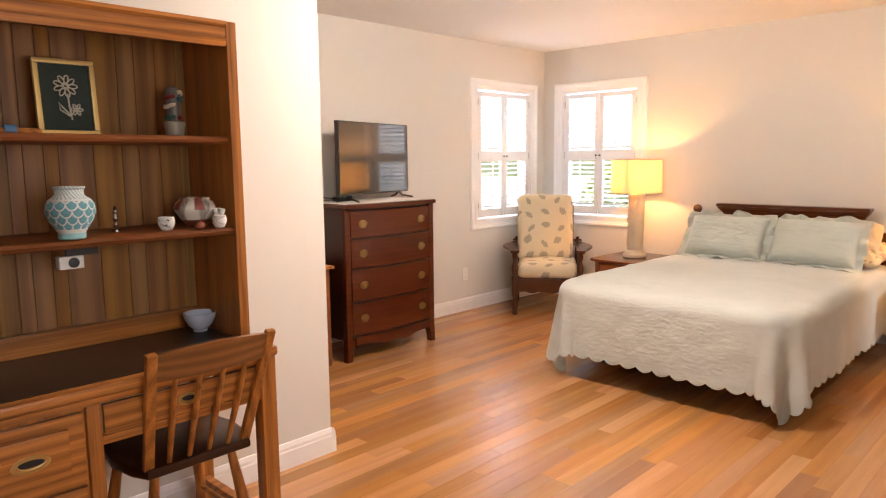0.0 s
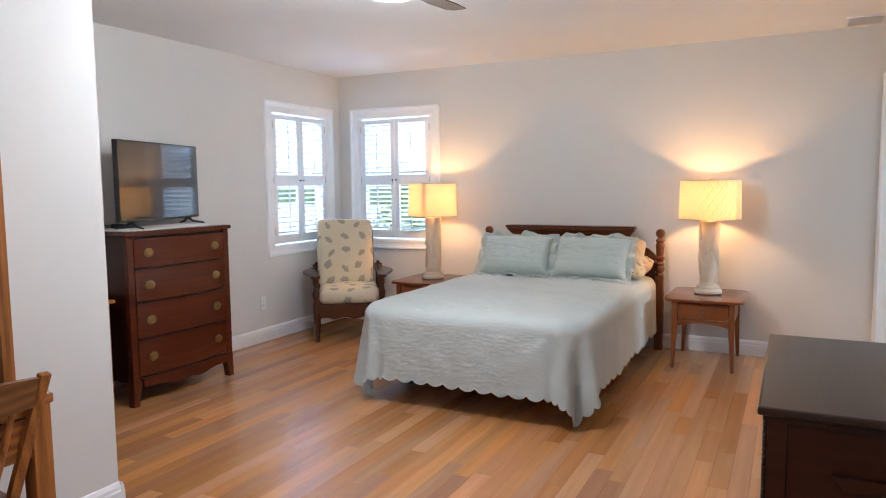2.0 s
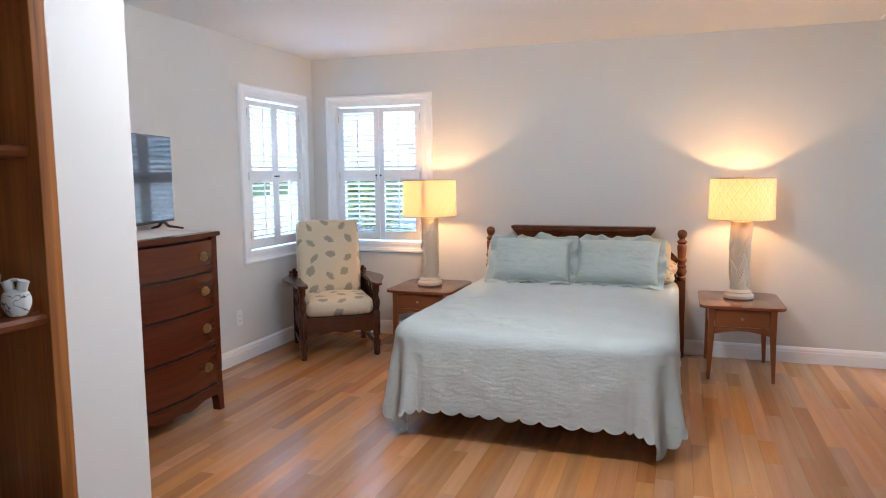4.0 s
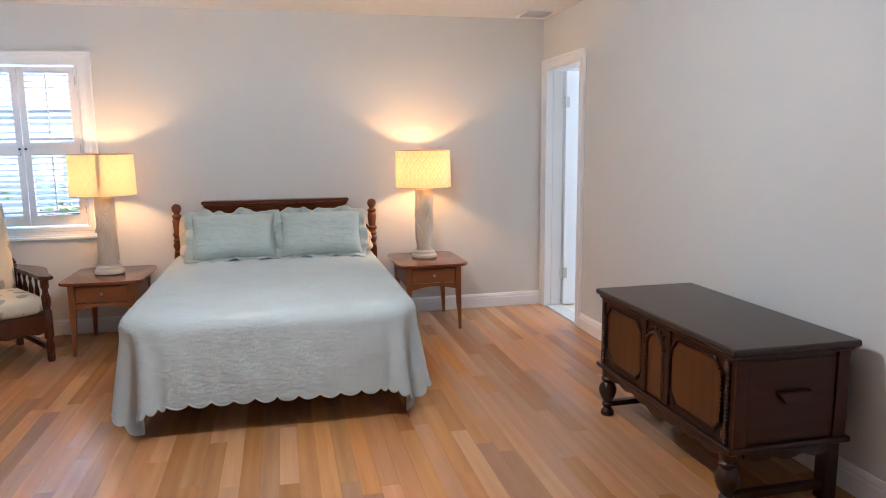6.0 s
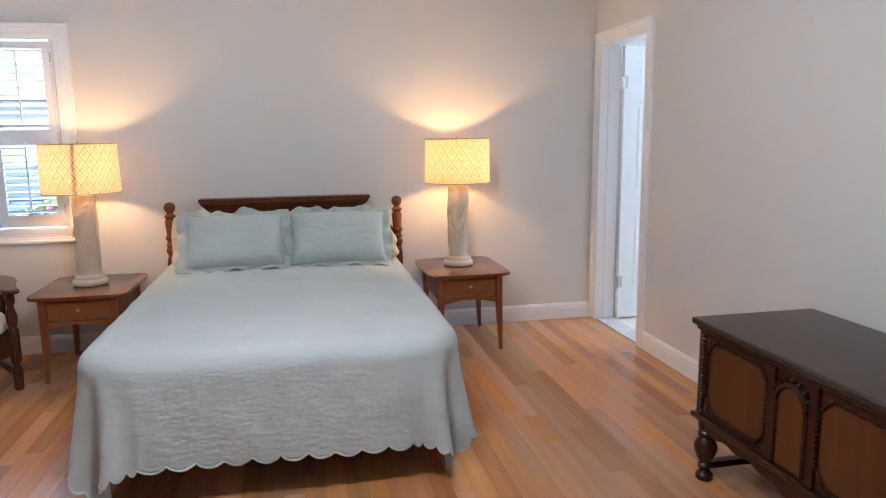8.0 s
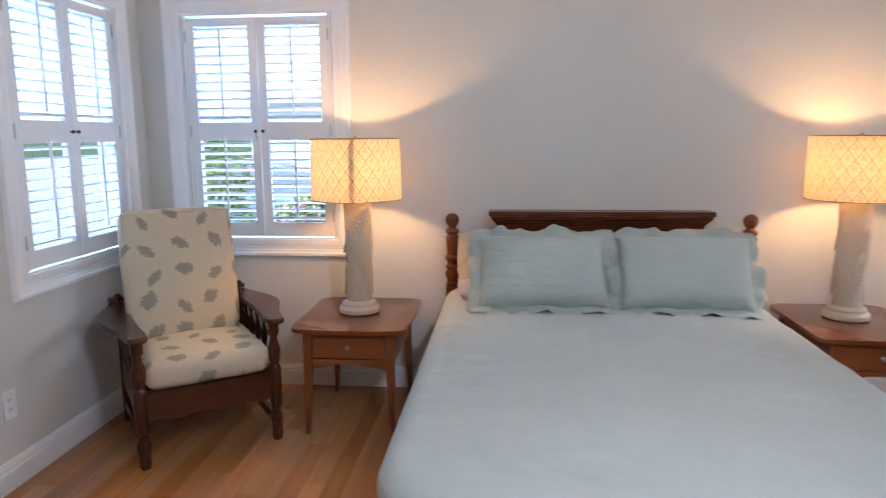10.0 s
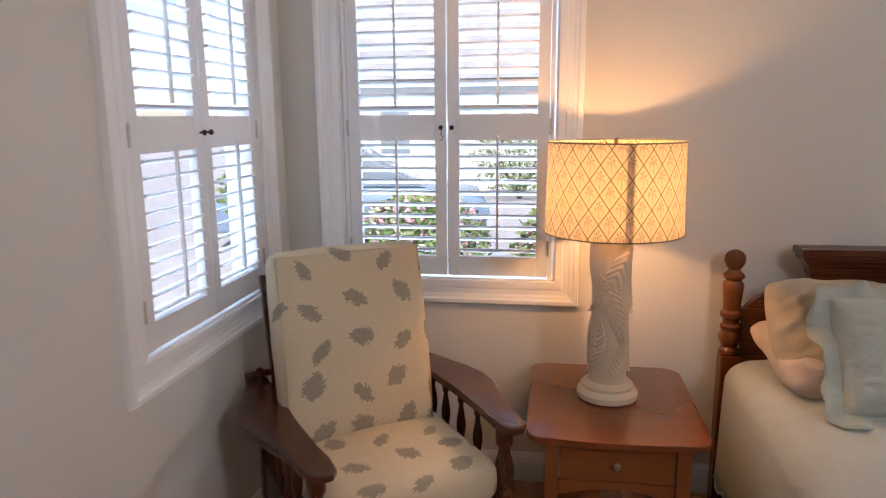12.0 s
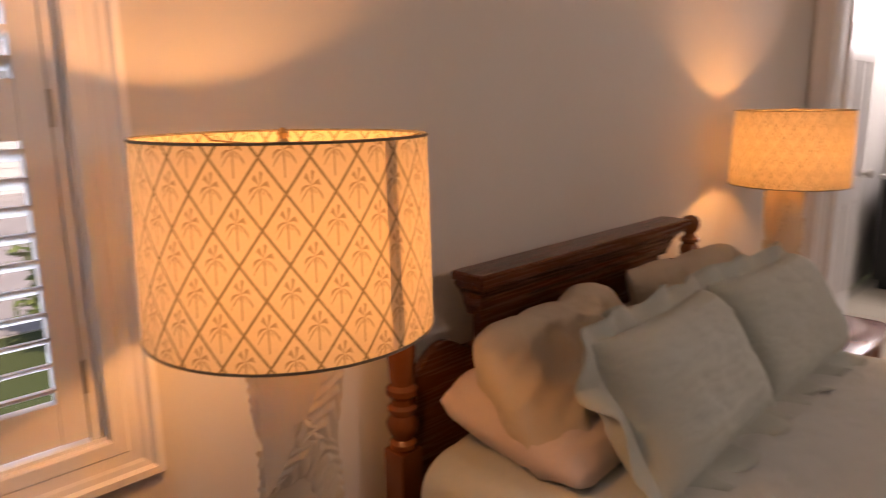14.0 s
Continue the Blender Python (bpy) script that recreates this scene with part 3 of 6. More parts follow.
def dresser():
    ob = thing("dresser", -3.985, 3.765, 0, 90, "dark mahogany bow-front chest of four drawers with brass handles", "dresser")
    w, yb, yf = 0.84, 0.285, -0.225
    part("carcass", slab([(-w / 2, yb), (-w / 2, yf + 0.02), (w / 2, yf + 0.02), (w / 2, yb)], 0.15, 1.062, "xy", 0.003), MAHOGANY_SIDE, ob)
    part("top", slab(bowed(w + 0.03, yb + 0.005, yf - 0.02, 0.034), 1.062, 1.090, "xy", 0.008, seg=3), MAHOGANY, ob, smooth=True)
    for sx in (-1, 1):
        part("corner_post", box(sx * (w / 2 - 0.045), sx * w / 2, yf - 0.006, yf + 0.03, 0.15, 1.062, 0.005), MAHOGANY, ob)
        leg = [(sx * w / 2, 0.16), (sx * (w / 2 - 0.07), 0.16), (sx * (w / 2 - 0.042), 0.06), (sx * (w / 2 - 0.036), 0.0), (sx * (w / 2 + 0.006), 0.0), (sx * (w / 2 + 0.002), 0.06)]
        part("leg", slab(leg, yf - 0.008, yf + 0.045, "xz", 0.004), MAHOGANY, ob, "flared bracket foot")
        part("leg", slab(leg, yb - 0.05, yb, "xz", 0.004), MAHOGANY, ob)
    n = 24
    arch = [(-w / 2 + 0.06, 0.17), (-w / 2 + 0.06, 0.115)] + [(-w / 2 + 0.06 + (w - 0.12) * k / n, 0.118 - 0.042 * math.sin(math.pi * k / n) ** 2 * (1 - 0.55 * math.sin(3 * math.pi * k / n) ** 2)) for k in range(1, n)] + [(w / 2 - 0.06, 0.115), (w / 2 - 0.06, 0.17)]
    part("apron", slab(arch, yf - 0.026, yf + 0.0, "xz", 0.003), MAHOGANY, ob)
    wd = w - 0.10
    for z0, z1 in ((0.185, 0.405), (0.422, 0.635), (0.652, 0.845), (0.862, 1.042)):
        d = part("drawer", slab(bowed(wd, yf + 0.03, yf - 0.006, 0.032), z0, z1, "xy", 0.004), MAHOGANY, ob, smooth=True)
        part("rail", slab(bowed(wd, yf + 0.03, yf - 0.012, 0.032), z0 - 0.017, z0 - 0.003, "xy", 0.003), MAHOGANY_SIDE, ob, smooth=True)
        for sx in (-1, 1):
            x = sx * 0.275
            y = yf - 0.006 - 0.032 * math.sin(math.pi * (x + wd / 2) / wd)
            bail_handle(d, x, y - 0.001, (z0 + z1) / 2 + 0.002)


dresser()

SCREEN = material("television_screen", 0.07, 0.0, (0.012, 0.013, 0.015))
SCREEN.node_tree.nodes["Principled BSDF"].inputs["IOR"].default_value = 1.8


def television():
    ob = thing("television", -4.04, 3.86, 1.093, 106.3, "flat black television on two splayed feet", "television")
    w, z0, z1 = 0.93, 0.045, 0.566
    part("body", box(-w / 2, w / 2, -0.012, 0.016, z0, z1, 0.003), BLACK, ob)
    part("screen", box(-w / 2 + 0.008, w / 2 - 0.008, -0.0145, -0.011, z0 + 0.014, z1 - 0.008), SCREEN, ob, "glossy dark glass screen")
    part("back_cover", box(-w / 2 + 0.12, w / 2 - 0.12, 0.016, 0.05, z0 + 0.02, z1 - 0.16, 0.012), BLACK, ob)
    for sx in (-1, 1):
        bm = tube([(sx * 0.33, 0, z0 + 0.01), (sx * 0.34, -0.03, 0.02), (sx * 0.37, -0.11, 0.005)], [0.012, 0.009, 0.006], 8)
        tube([(sx * 0.33, 0, z0 + 0.01), (sx * 0.34, 0.03, 0.02), (sx * 0.37, 0.09, 0.005)], [0.012, 0.009, 0.006], 8, bm)
        part("foot", bm, BLACK, ob, smooth=True)


television()
LACE = cloth("white_lace", (0.78, 0.76, 0.72), 0.95, 500)


def lace_runner():
    ob = thing("lace_runner", -4.005, 3.765, 1.0905, 90, "white crocheted lace runner on the dresser", "runner")
    part("cloth", box(-0.36, 0.36, -0.19, 0.19, 0, 0.0022, 0.001), LACE, ob)
    bm = bmesh.new()
    rim = [(-0.38 + 0.0400 * k, s * 0.208) for k in range(20) for s in (-1, 1)] + [(s * 0.380, -0.16 + 0.04 * k) for k in range(9) for s in (-1, 1)]
    for x, y in rim:
        for r in (0.020, 0.010):
            tube([(x + r * math.cos(a), y + r * math.sin(a), 0.0018) for a in [2 * math.pi * k / 10 for k in range(11)]], 0.0016, 5, bm)
    part("edging", bm, LACE, ob, "open crocheted edging")


lace_runner()
box_ob = thing("set_top_box", -4.10, 3.60, 1.093, 100, "small black set-top box beside the television", "electronics")
part("case", box(-0.055, 0.055, -0.05, 0.05, 0.001, 0.03, 0.004), BLACK, box_ob)
cable = thing("cable", label="thin black cable trailing behind the television", category="cable")
part("wire", tube([(-4.13, 3.55, 1.105), (-4.16, 3.47, 1.097), (-4.20, 3.50, 1.12), (-4.23, 3.65, 1.10), (-4.20, 3.80, 1.25)], 0.003, 8), BLACK, cable, smooth=True)
modem = thing("modem", -4.16, 3.385, 1.093, 95, "small black upright router on the dresser", "electronics")
part("case", box(-0.02, 0.02, -0.05, 0.05, 0.0, 0.085, 0.004), BLACK, modem)


def side_cabinet():
    ob = thing("side_cabinet", -4.0, 3.02, 0, 90, "small brown wooden cabinet beside the dresser", "cabinet")
    part("body", box(-0.22, 0.22, -0.20, 0.24, 0.06, 0.67, 0.003), HUTCH_SHELF, ob)
    part("top", box(-0.24, 0.24, -0.23, 0.25, 0.67, 0.69, 0.005), HUTCH_OAK, ob)
    part("door", box(-0.20, 0.20, -0.215, -0.20, 0.09, 0.64, 0.004), HUTCH_SHELF, ob)
    for sx in (-1, 1):
        for y in (-0.18, 0.22):
            part("leg", box(sx * 0.22, sx * 0.18, y - 0.02, y + 0.02, 0, 0.06, 0.003), HUTCH_SHELF, ob)


side_cabinet()

# ---- cushion fabric with scattered leaves ----


def leaf_fabric(name, plane):
    m = material(name, 0.92)
    n = Nodes(m)
    sep = n.add("ShaderNodeSeparateXYZ")
    n.link(n.co, sep.inputs[0])
    cmb = n.add("ShaderNodeCombineXYZ")
    n.link(sep.outputs[0] if plane == "xy" else n.math("ADD", sep.outputs[0], sep.outputs[1]), cmb.inputs[0])
    n.link(n.math("ADD", sep.outputs[1], sep.outputs[2]), cmb.inputs[1])
    wob = n.add("ShaderNodeTexNoise")
    n.link(cmb.outputs[0], wob.inputs["Vector"])
    wob.inputs["Scale"].default_value, wob.inputs["Detail"].default_value = 105, 5
    jit = n.add("ShaderNodeVectorMath", operation="MULTIPLY_ADD")
    n.link(wob.outputs["Color"], jit.inputs[0])
    jit.inputs[1].default_value, jit.inputs[2].default_value = (0.046, 0.046, 0), (0, 0, 0)
    n.link(cmb.outputs[0], jit.inputs[2])
    sc = n.add("ShaderNodeVectorMath", operation="SCALE")
    n.link(jit.outputs[0], sc.inputs[0])
    sc.inputs["Scale"].default_value = 7.2
    v = n.add("ShaderNodeTexVoronoi", voronoi_dimensions="2D")
    n.link(sc.outputs[0], v.inputs["Vector"])
    v.inputs["Scale"].default_value, v.inputs["Randomness"].default_value = 1.0, 0.45
    d = n.add("ShaderNodeVectorMath", operation="SUBTRACT")
    n.link(sc.outputs[0], d.inputs[0]), n.link(v.outputs["Position"], d.inputs[1])
    ds = n.add("ShaderNodeSeparateXYZ")
    n.link(d.outputs[0], ds.inputs[0])
    rc = n.add("ShaderNodeSeparateColor")
    n.link(v.outputs["Color"], rc.inputs[0])
    ang = n.math("MULTIPLY", rc.outputs[0], 6.28)
    ca, sa = n.math("COSINE", ang), n.math("SINE", ang)
    u = n.math("ADD", n.math("MULTIPLY", ds.outputs[0], ca), n.math("MULTIPLY", ds.outputs[1], sa))
    w = n.math("SUBTRACT", n.math("MULTIPLY", ds.outputs[1], ca), n.math("MULTIPLY", ds.outputs[0], sa))
    fat = n.math("MULTIPLY_ADD", rc.outputs[1], 0.12, 0.135)
    body = n.math("SUBTRACT", 1.0, n.math("POWER", n.math("ABSOLUTE", n.math("DIVIDE", u, 0.33)), 2.1))
    inside = n.math("SUBTRACT", n.math("MULTIPLY", body, fat), n.math("ABSOLUTE", w))
    mask = n.ramp(inside, (0.0, 0.0), (0.02, 1.0))
    speck = n.noise(210, 2)
    leaf = n.mix(speck, (0.20, 0.185, 0.145), (0.36, 0.325, 0.25))
    ground = n.mix(n.noise(60, 3, n.mapped((1, 1, 4))), (0.56, 0.475, 0.33), (0.66, 0.575, 0.42))
    n.color(n.mix(n.math("MULTIPLY", mask, 0.88), ground, leaf))
    n.bump(n.noise(420, 2), 0.5, 0.0015)
    return m


LEAF_BACK, LEAF_SEAT = leaf_fabric("leaf_fabric_back", "xz"), leaf_fabric("leaf_fabric_seat", "xy")


def cushion(w, d, h, crown=0.02, soft=0.035, n=14, seed=1):
    """A boxed cushion, w by d, h thick, centred in plan, with its base at z 0 and a crowned top."""
    bm = bmesh.new()
    g = bmesh.ops.create_cube(bm, size=1)
    bmesh.ops.scale(bm, vec=(w, d, h), verts=g["verts"])
    bmesh.ops.translate(bm, vec=(0, 0, h / 2), verts=g["verts"])
    bmesh.ops.bevel(bm, geom=bm.edges[:], offset=soft, segments=4, profile=0.5, affect="EDGES")
    bmesh.ops.subdivide_edges(bm, edges=[e for e in bm.edges if e.calc_length() > 0.1], cuts=n, use_grid_fill=True)
    for v in bm.verts:
        fx, fy = max(0.0, 1 - (2 * v.co.x / w) ** 2), max(0.0, 1 - (2 * v.co.y / d) ** 2)
        top = (v.co.z / h - 0.5) * 2
        v.co.z += crown * fx * fy * top
        v.co.x *= 1 + 0.03 * fy * (1 - abs(top))
        v.co.y *= 1 + 0.03 * fx * (1 - abs(top))
        v.co += 0.004 * noise.noise_vector(v.co * 7 + Vector((seed, 0, 0)))
    return bm


def armchair():
    ob = thing("armchair", -3.607, 5.458, 0, 35.9, "dark oak reclining armchair with leaf-patterned cream cushions", "armchair")
    front = [(0.020, 0), (0.026, 0.015), (0.024, 0.05), (0.030, 0.11), (0.018, 0.15), (0.029, 0.165), (0.029, 0.345), (0.020, 0.36), (0.029, 0.40), (0.030, 0.43), (0.019, 0.47), (0.017, 0.49), (0.026, 0.505), (0.026, 0.565)]
    for sx in (-1, 1):
        part("front_leg", lathe(front, 18, at=(sx * 0.285, 0, 0)), ARM_OAK_LEG, ob, "turned front post", smooth=True)
        part("back_leg", box(sx * 0.285 - 0.02, sx * 0.285 + 0.02, 0.58, 0.62, 0, 0.565, 0.004), ARM_OAK_LEG, ob)
        part("side_rail", box(sx * 0.285 - 0.014, sx * 0.285 + 0.014, 0.02, 0.58, 0.20, 0.325, 0.004), ARM_OAK, ob)
        part("runner", box(sx * 0.285 - 0.013, sx * 0.285 + 0.013, 0.02, 0.58, 0.075, 0.115, 0.004), ARM_OAK, ob)
        spin = [(0.008, 0.32), (0.012, 0.36), (0.009, 0.39), (0.015, 0.43), (0.016, 0.455), (0.009, 0.50), (0.007, 0.515), (0.012, 0.53), (0.010, 0.566)]
        for y in (0.17, 0.28, 0.39, 0.49):
            part("spindle", lathe(spin, 12, at=(sx * 0.292, y, 0)), ARM_OAK_LEG, ob, smooth=True)
        arm = [(0.245, -0.055), (0.262, -0.078), (0.300, -0.080), (0.322, -0.060), (0.330, 0.00), (0.335, 0.06), (0.350, 0.13), (0.380, 0.20), (0.405, 0.27), (0.412, 0.34), (0.400, 0.42), (0.370, 0.49), (0.340, 0.56), (0.330, 0.66), (0.255, 0.66), (0.258, 0.45), (0.262, 0.25), (0.255, 0.08), (0.246, 0.0)]
        part("arm", slab([(sx * a, b) for a, b in arm], 0.562, 0.588, "xy", 0.009, seg=3), ARM_OAK, ob, "broad paddle-shaped oak arm", smooth=True)
        part("peg", lathe([(0.010, 0.585), (0.010, 0.61), (0.016, 0.615), (0.017, 0.63), (0.008, 0.640)], 12, at=(sx * 0.29, 0.60, 0)), ARM_OAK_LEG, ob, smooth=True)
        part("back_stile", moved(box(sx * 0.235 - 0.018, sx * 0.235 + 0.018, -0.015, 0.015, 0, 0.66, 0.004), pose(0, 0.50, 0.30, -18)), ARM_OAK_LEG, ob)
    n = 20
    rail = [(-0.26, 0.325), (-0.26, 0.205)] + [(-0.26 + 0.52 * k / n, 0.205 + 0.010 * math.sin(6 * math.pi * k / n)) for k in range(1, n)] + [(0.26, 0.205), (0.26, 0.325)]
    part("front_rail", slab(rail, -0.012, 0.014, "xz", 0.003), ARM_OAK, ob)
    part("back_rail", box(-0.265, 0.265, 0.585, 0.612, 0.21, 0.325, 0.004), ARM_OAK, ob)
    part("seat_deck", box(-0.27, 0.27, 0.016, 0.584, 0.318, 0.334), ARM_OAK, ob)
    part("rest_bar", tube([(-0.33, 0.655, 0.600), (0.33, 0.655, 0.600)], 0.011, 10), ARM_OAK, ob, smooth=True)
    for z in (0.12, 0.30, 0.48, 0.62):
        part("back_slat", moved(box(-0.218, 0.218, -0.008, 0.008, z - 0.03, z + 0.03, 0.003), pose(0, 0.50, 0.30, -18)), ARM_OAK, ob)
    seat = part("seat_cushion", cushion(0.525, 0.56, 0.125, 0.022, 0.045, seed=3), LEAF_SEAT, ob, "cream seat cushion with grey-green leaves", smooth="all")
    seat.location = (0, 0.25, 0.336)
    back = part("back_cushion", moved(cushion(0.500, 0.605, 0.120, 0.020, 0.04, seed=8), pose(0, 0, 0, 90)), LEAF_BACK, ob, "cream back cushion with grey-green leaves", smooth="all")
    back.matrix_local = pose(-0.022, 0.500, 0.730, -11)
    ring = [(sx * 0.236, -0.112, sz * 0.288) for sx, sz in ((-1, -1), (-1, 1), (1, 1), (1, -1), (-1, -1))]
    part("piping", tube(ring, 0.004, 8), LEAF_BACK, back, smooth=True)


armchair()

# ---- nightstands and lamps ----


def nightstand(x, y, label):
    ob = thing("nightstand", x, y, 0, 0, label, "nightstand", "nightstands beside the bed")
    part("tabletop", slab(rounded(0.54, 0.635, 0.055, 0.012, 6), 0.497, 0.517, "xy", 0.007, seg=3), CHERRY, ob, smooth=True)
    for sx in (-1, 1):
        for sy in (-1, 1):
            bm = bmesh.new()
            cx, cy = sx * 0.192, sy * 0.275
            rings = []
            for z, h in ((0.0, 0.011), (0.30, 0.019), (0.497, 0.020)):
                ox = sx * (0.012 if z == 0 else 0)
                rings.append([bm.verts.new((cx + ox + a * h, cy + b * h, z)) for a, b in ((-1, -1), (1, -1), (1, 1), (-1, 1))])
            for a, b in zip(rings, rings[1:]):
                for k in range(4):
                    bm.faces.new((a[k], a[(k + 1) % 4], b[(k + 1) % 4], b[k]))
            bm.faces.new(rings[0][::-1]), bm.faces.new(rings[-1])
            bmesh.ops.bevel(bm, geom=[e for e in bm.edges if abs(e.verts[0].co.z - e.verts[1].co.z) > 0.1], offset=0.003, segments=2, affect="EDGES")
            part("leg", bm, CHERRY_LEG, ob, "tapered leg")
        part("side_panel", box(sx * 0.186, sx * 0.200, -0.255, 0.255, 0.335, 0.497, 0.002), CHERRY_FRONT, ob)
    part("back_panel", box(-0.172, 0.172, 0.262, 0.276, 0.335, 0.497, 0.002), CHERRY_FRONT, ob)
    d = part("drawer", box(-0.168, 0.168, -0.284, -0.262, 0.372, 0.486, 0.003), CHERRY_FRONT, ob)
    part("drawer_box", box(-0.160, 0.160, -0.262, 0.2, 0.376, 0.470), CHERRY, ob)
    part("knob", moved(lathe([(0.004, 0), (0.004, 0.010), (0.010, 0.014), (0.011, 0.020), (0.006, 0.025)], 14), pose(0, -0.284, 0.430, 90)), STEEL, d, "small round nickel knob", smooth=True)
    n = 16
    arch = [(-0.172, 0.366)] + [(-0.172 + 0.344 * k / n, 0.318 + 0.026 * math.sin(math.pi * k / n)) for k in range(n + 1)] + [(0.172, 0.366)]
    part("apron", slab(arch, -0.278, -0.262, "xz", 0.002), CHERRY_FRONT, ob)
    return ob


nightstand(-3.045, 5.966, "reddish cherry nightstand with one drawer beside the armchair")
nightstand(-0.722, 5.978, "reddish cherry nightstand with one drawer near the doorway")


def shade_fabric(name, thin):
    m = material(name, 0.85)
    n = Nodes(m)
    s = n.add("ShaderNodeSeparateXYZ")
    n.link(n.co, s.inputs[0])
    u = n.math("MULTIPLY", n.math("ARCTAN2", s.outputs[1], s.outputs[0]), 22 / (2 * math.pi))
    v = n.math("MULTIPLY", s.outputs[2], 1 / 0.088)
    p = n.math("FRACT", n.math("ADD", n.math("ADD", u, v), 40.0))
    q = n.math("FRACT", n.math("ADD", n.math("SUBTRACT", u, v), 40.0))

    def near(x, at, w):
        return n.math("LESS_THAN", n.math("ABSOLUTE", n.math("SUBTRACT", x, at)), w)

    dot = n.math("GREATER_THAN", n.noise(900, 2), 0.36)
    lines = n.math("MAXIMUM", near(p, 0.5, 0.036), near(q, 0.5, 0.036))
    lines = n.math("MULTIPLY", lines, dot)
    pc, qc = n.math("SUBTRACT", n.math("FRACT", n.math("ADD", p, 0.5)), 0.5), n.math("SUBTRACT", n.math("FRACT", n.math("ADD", q, 0.5)), 0.5)
    du, dv = n.math("MULTIPLY", n.math("ADD", pc, qc), 0.5), n.math("MULTIPLY", n.math("SUBTRACT", pc, qc), 0.5)
    au = n.math("ABSOLUTE", du)
    trunk = n.math("MULTIPLY", n.math("LESS_THAN", au, 0.016), n.math("MULTIPLY", n.math("GREATER_THAN", dv, -0.28), n.math("LESS_THAN", dv, 0.08)))
    lift = n.math("ADD", n.math("SUBTRACT", dv, 0.09), n.math("MULTIPLY", n.math("MULTIPLY", au, au), 3.2))
    ray = n.math("MULTIPLY", n.math("ARCTAN2", lift, du), 9.0)
    reach = n.math("SQRT", n.math("ADD", n.math("MULTIPLY", du, du), n.math("MULTIPLY", lift, lift)))
    frond = n.math("MULTIPLY", n.math("GREATER_THAN", n.math("COSINE", ray), 0.25), n.math("LESS_THAN", reach, 0.23))
    frond = n.math("MULTIPLY", frond, n.math("GREATER_THAN", lift, -0.07))
    fr = n.math("MAXIMUM", trunk, frond)
    base = n.mix(n.noise(260, 2), (0.66, 0.53, 0.33), (0.74, 0.62, 0.41))
    c = n.mix(n.math("MULTIPLY", fr, 0.7), base, (0.26, 0.17, 0.08))
    c = n.mix(n.math("MULTIPLY", lines, 0.85), c, (0.17, 0.125, 0.055))
    n.color(c)
    n.bump(n.noise(700, 2), 0.2, 0.001)
    tr = n.add("ShaderNodeBsdfTranslucent")
    n.link(c, tr.inputs[0])
    mix = n.add("ShaderNodeMixShader")
    mix.inputs[0].default_value = thin
    n.link(n.b.outputs[0], mix.inputs[1]), n.link(tr.outputs[0], mix.inputs[2])
    n.link(mix.outputs[0], n.t.nodes["Material Output"].inputs[0])
    return m


SHADE = shade_fabric("palm_lattice_shade", 0.25)
SHADE_SEAM = shade_fabric("shade_seam_fabric", 0.8)
SHADE_TRIM = cloth("shade_trim", (0.16, 0.14, 0.09))
PLASTER = paint("cream_cast_plaster", (0.64, 0.535, 0.40), 0.7, 0.5, 0.10)
BULB = material("lit_bulb", 0.4)
BULB.node_tree.nodes["Principled BSDF"].inputs["Emission Color"].default_value = (1.0, 0.72, 0.38, 1)
BULB.node_tree.nodes["Principled BSDF"].inputs["Emission Strength"].default_value = 6.0


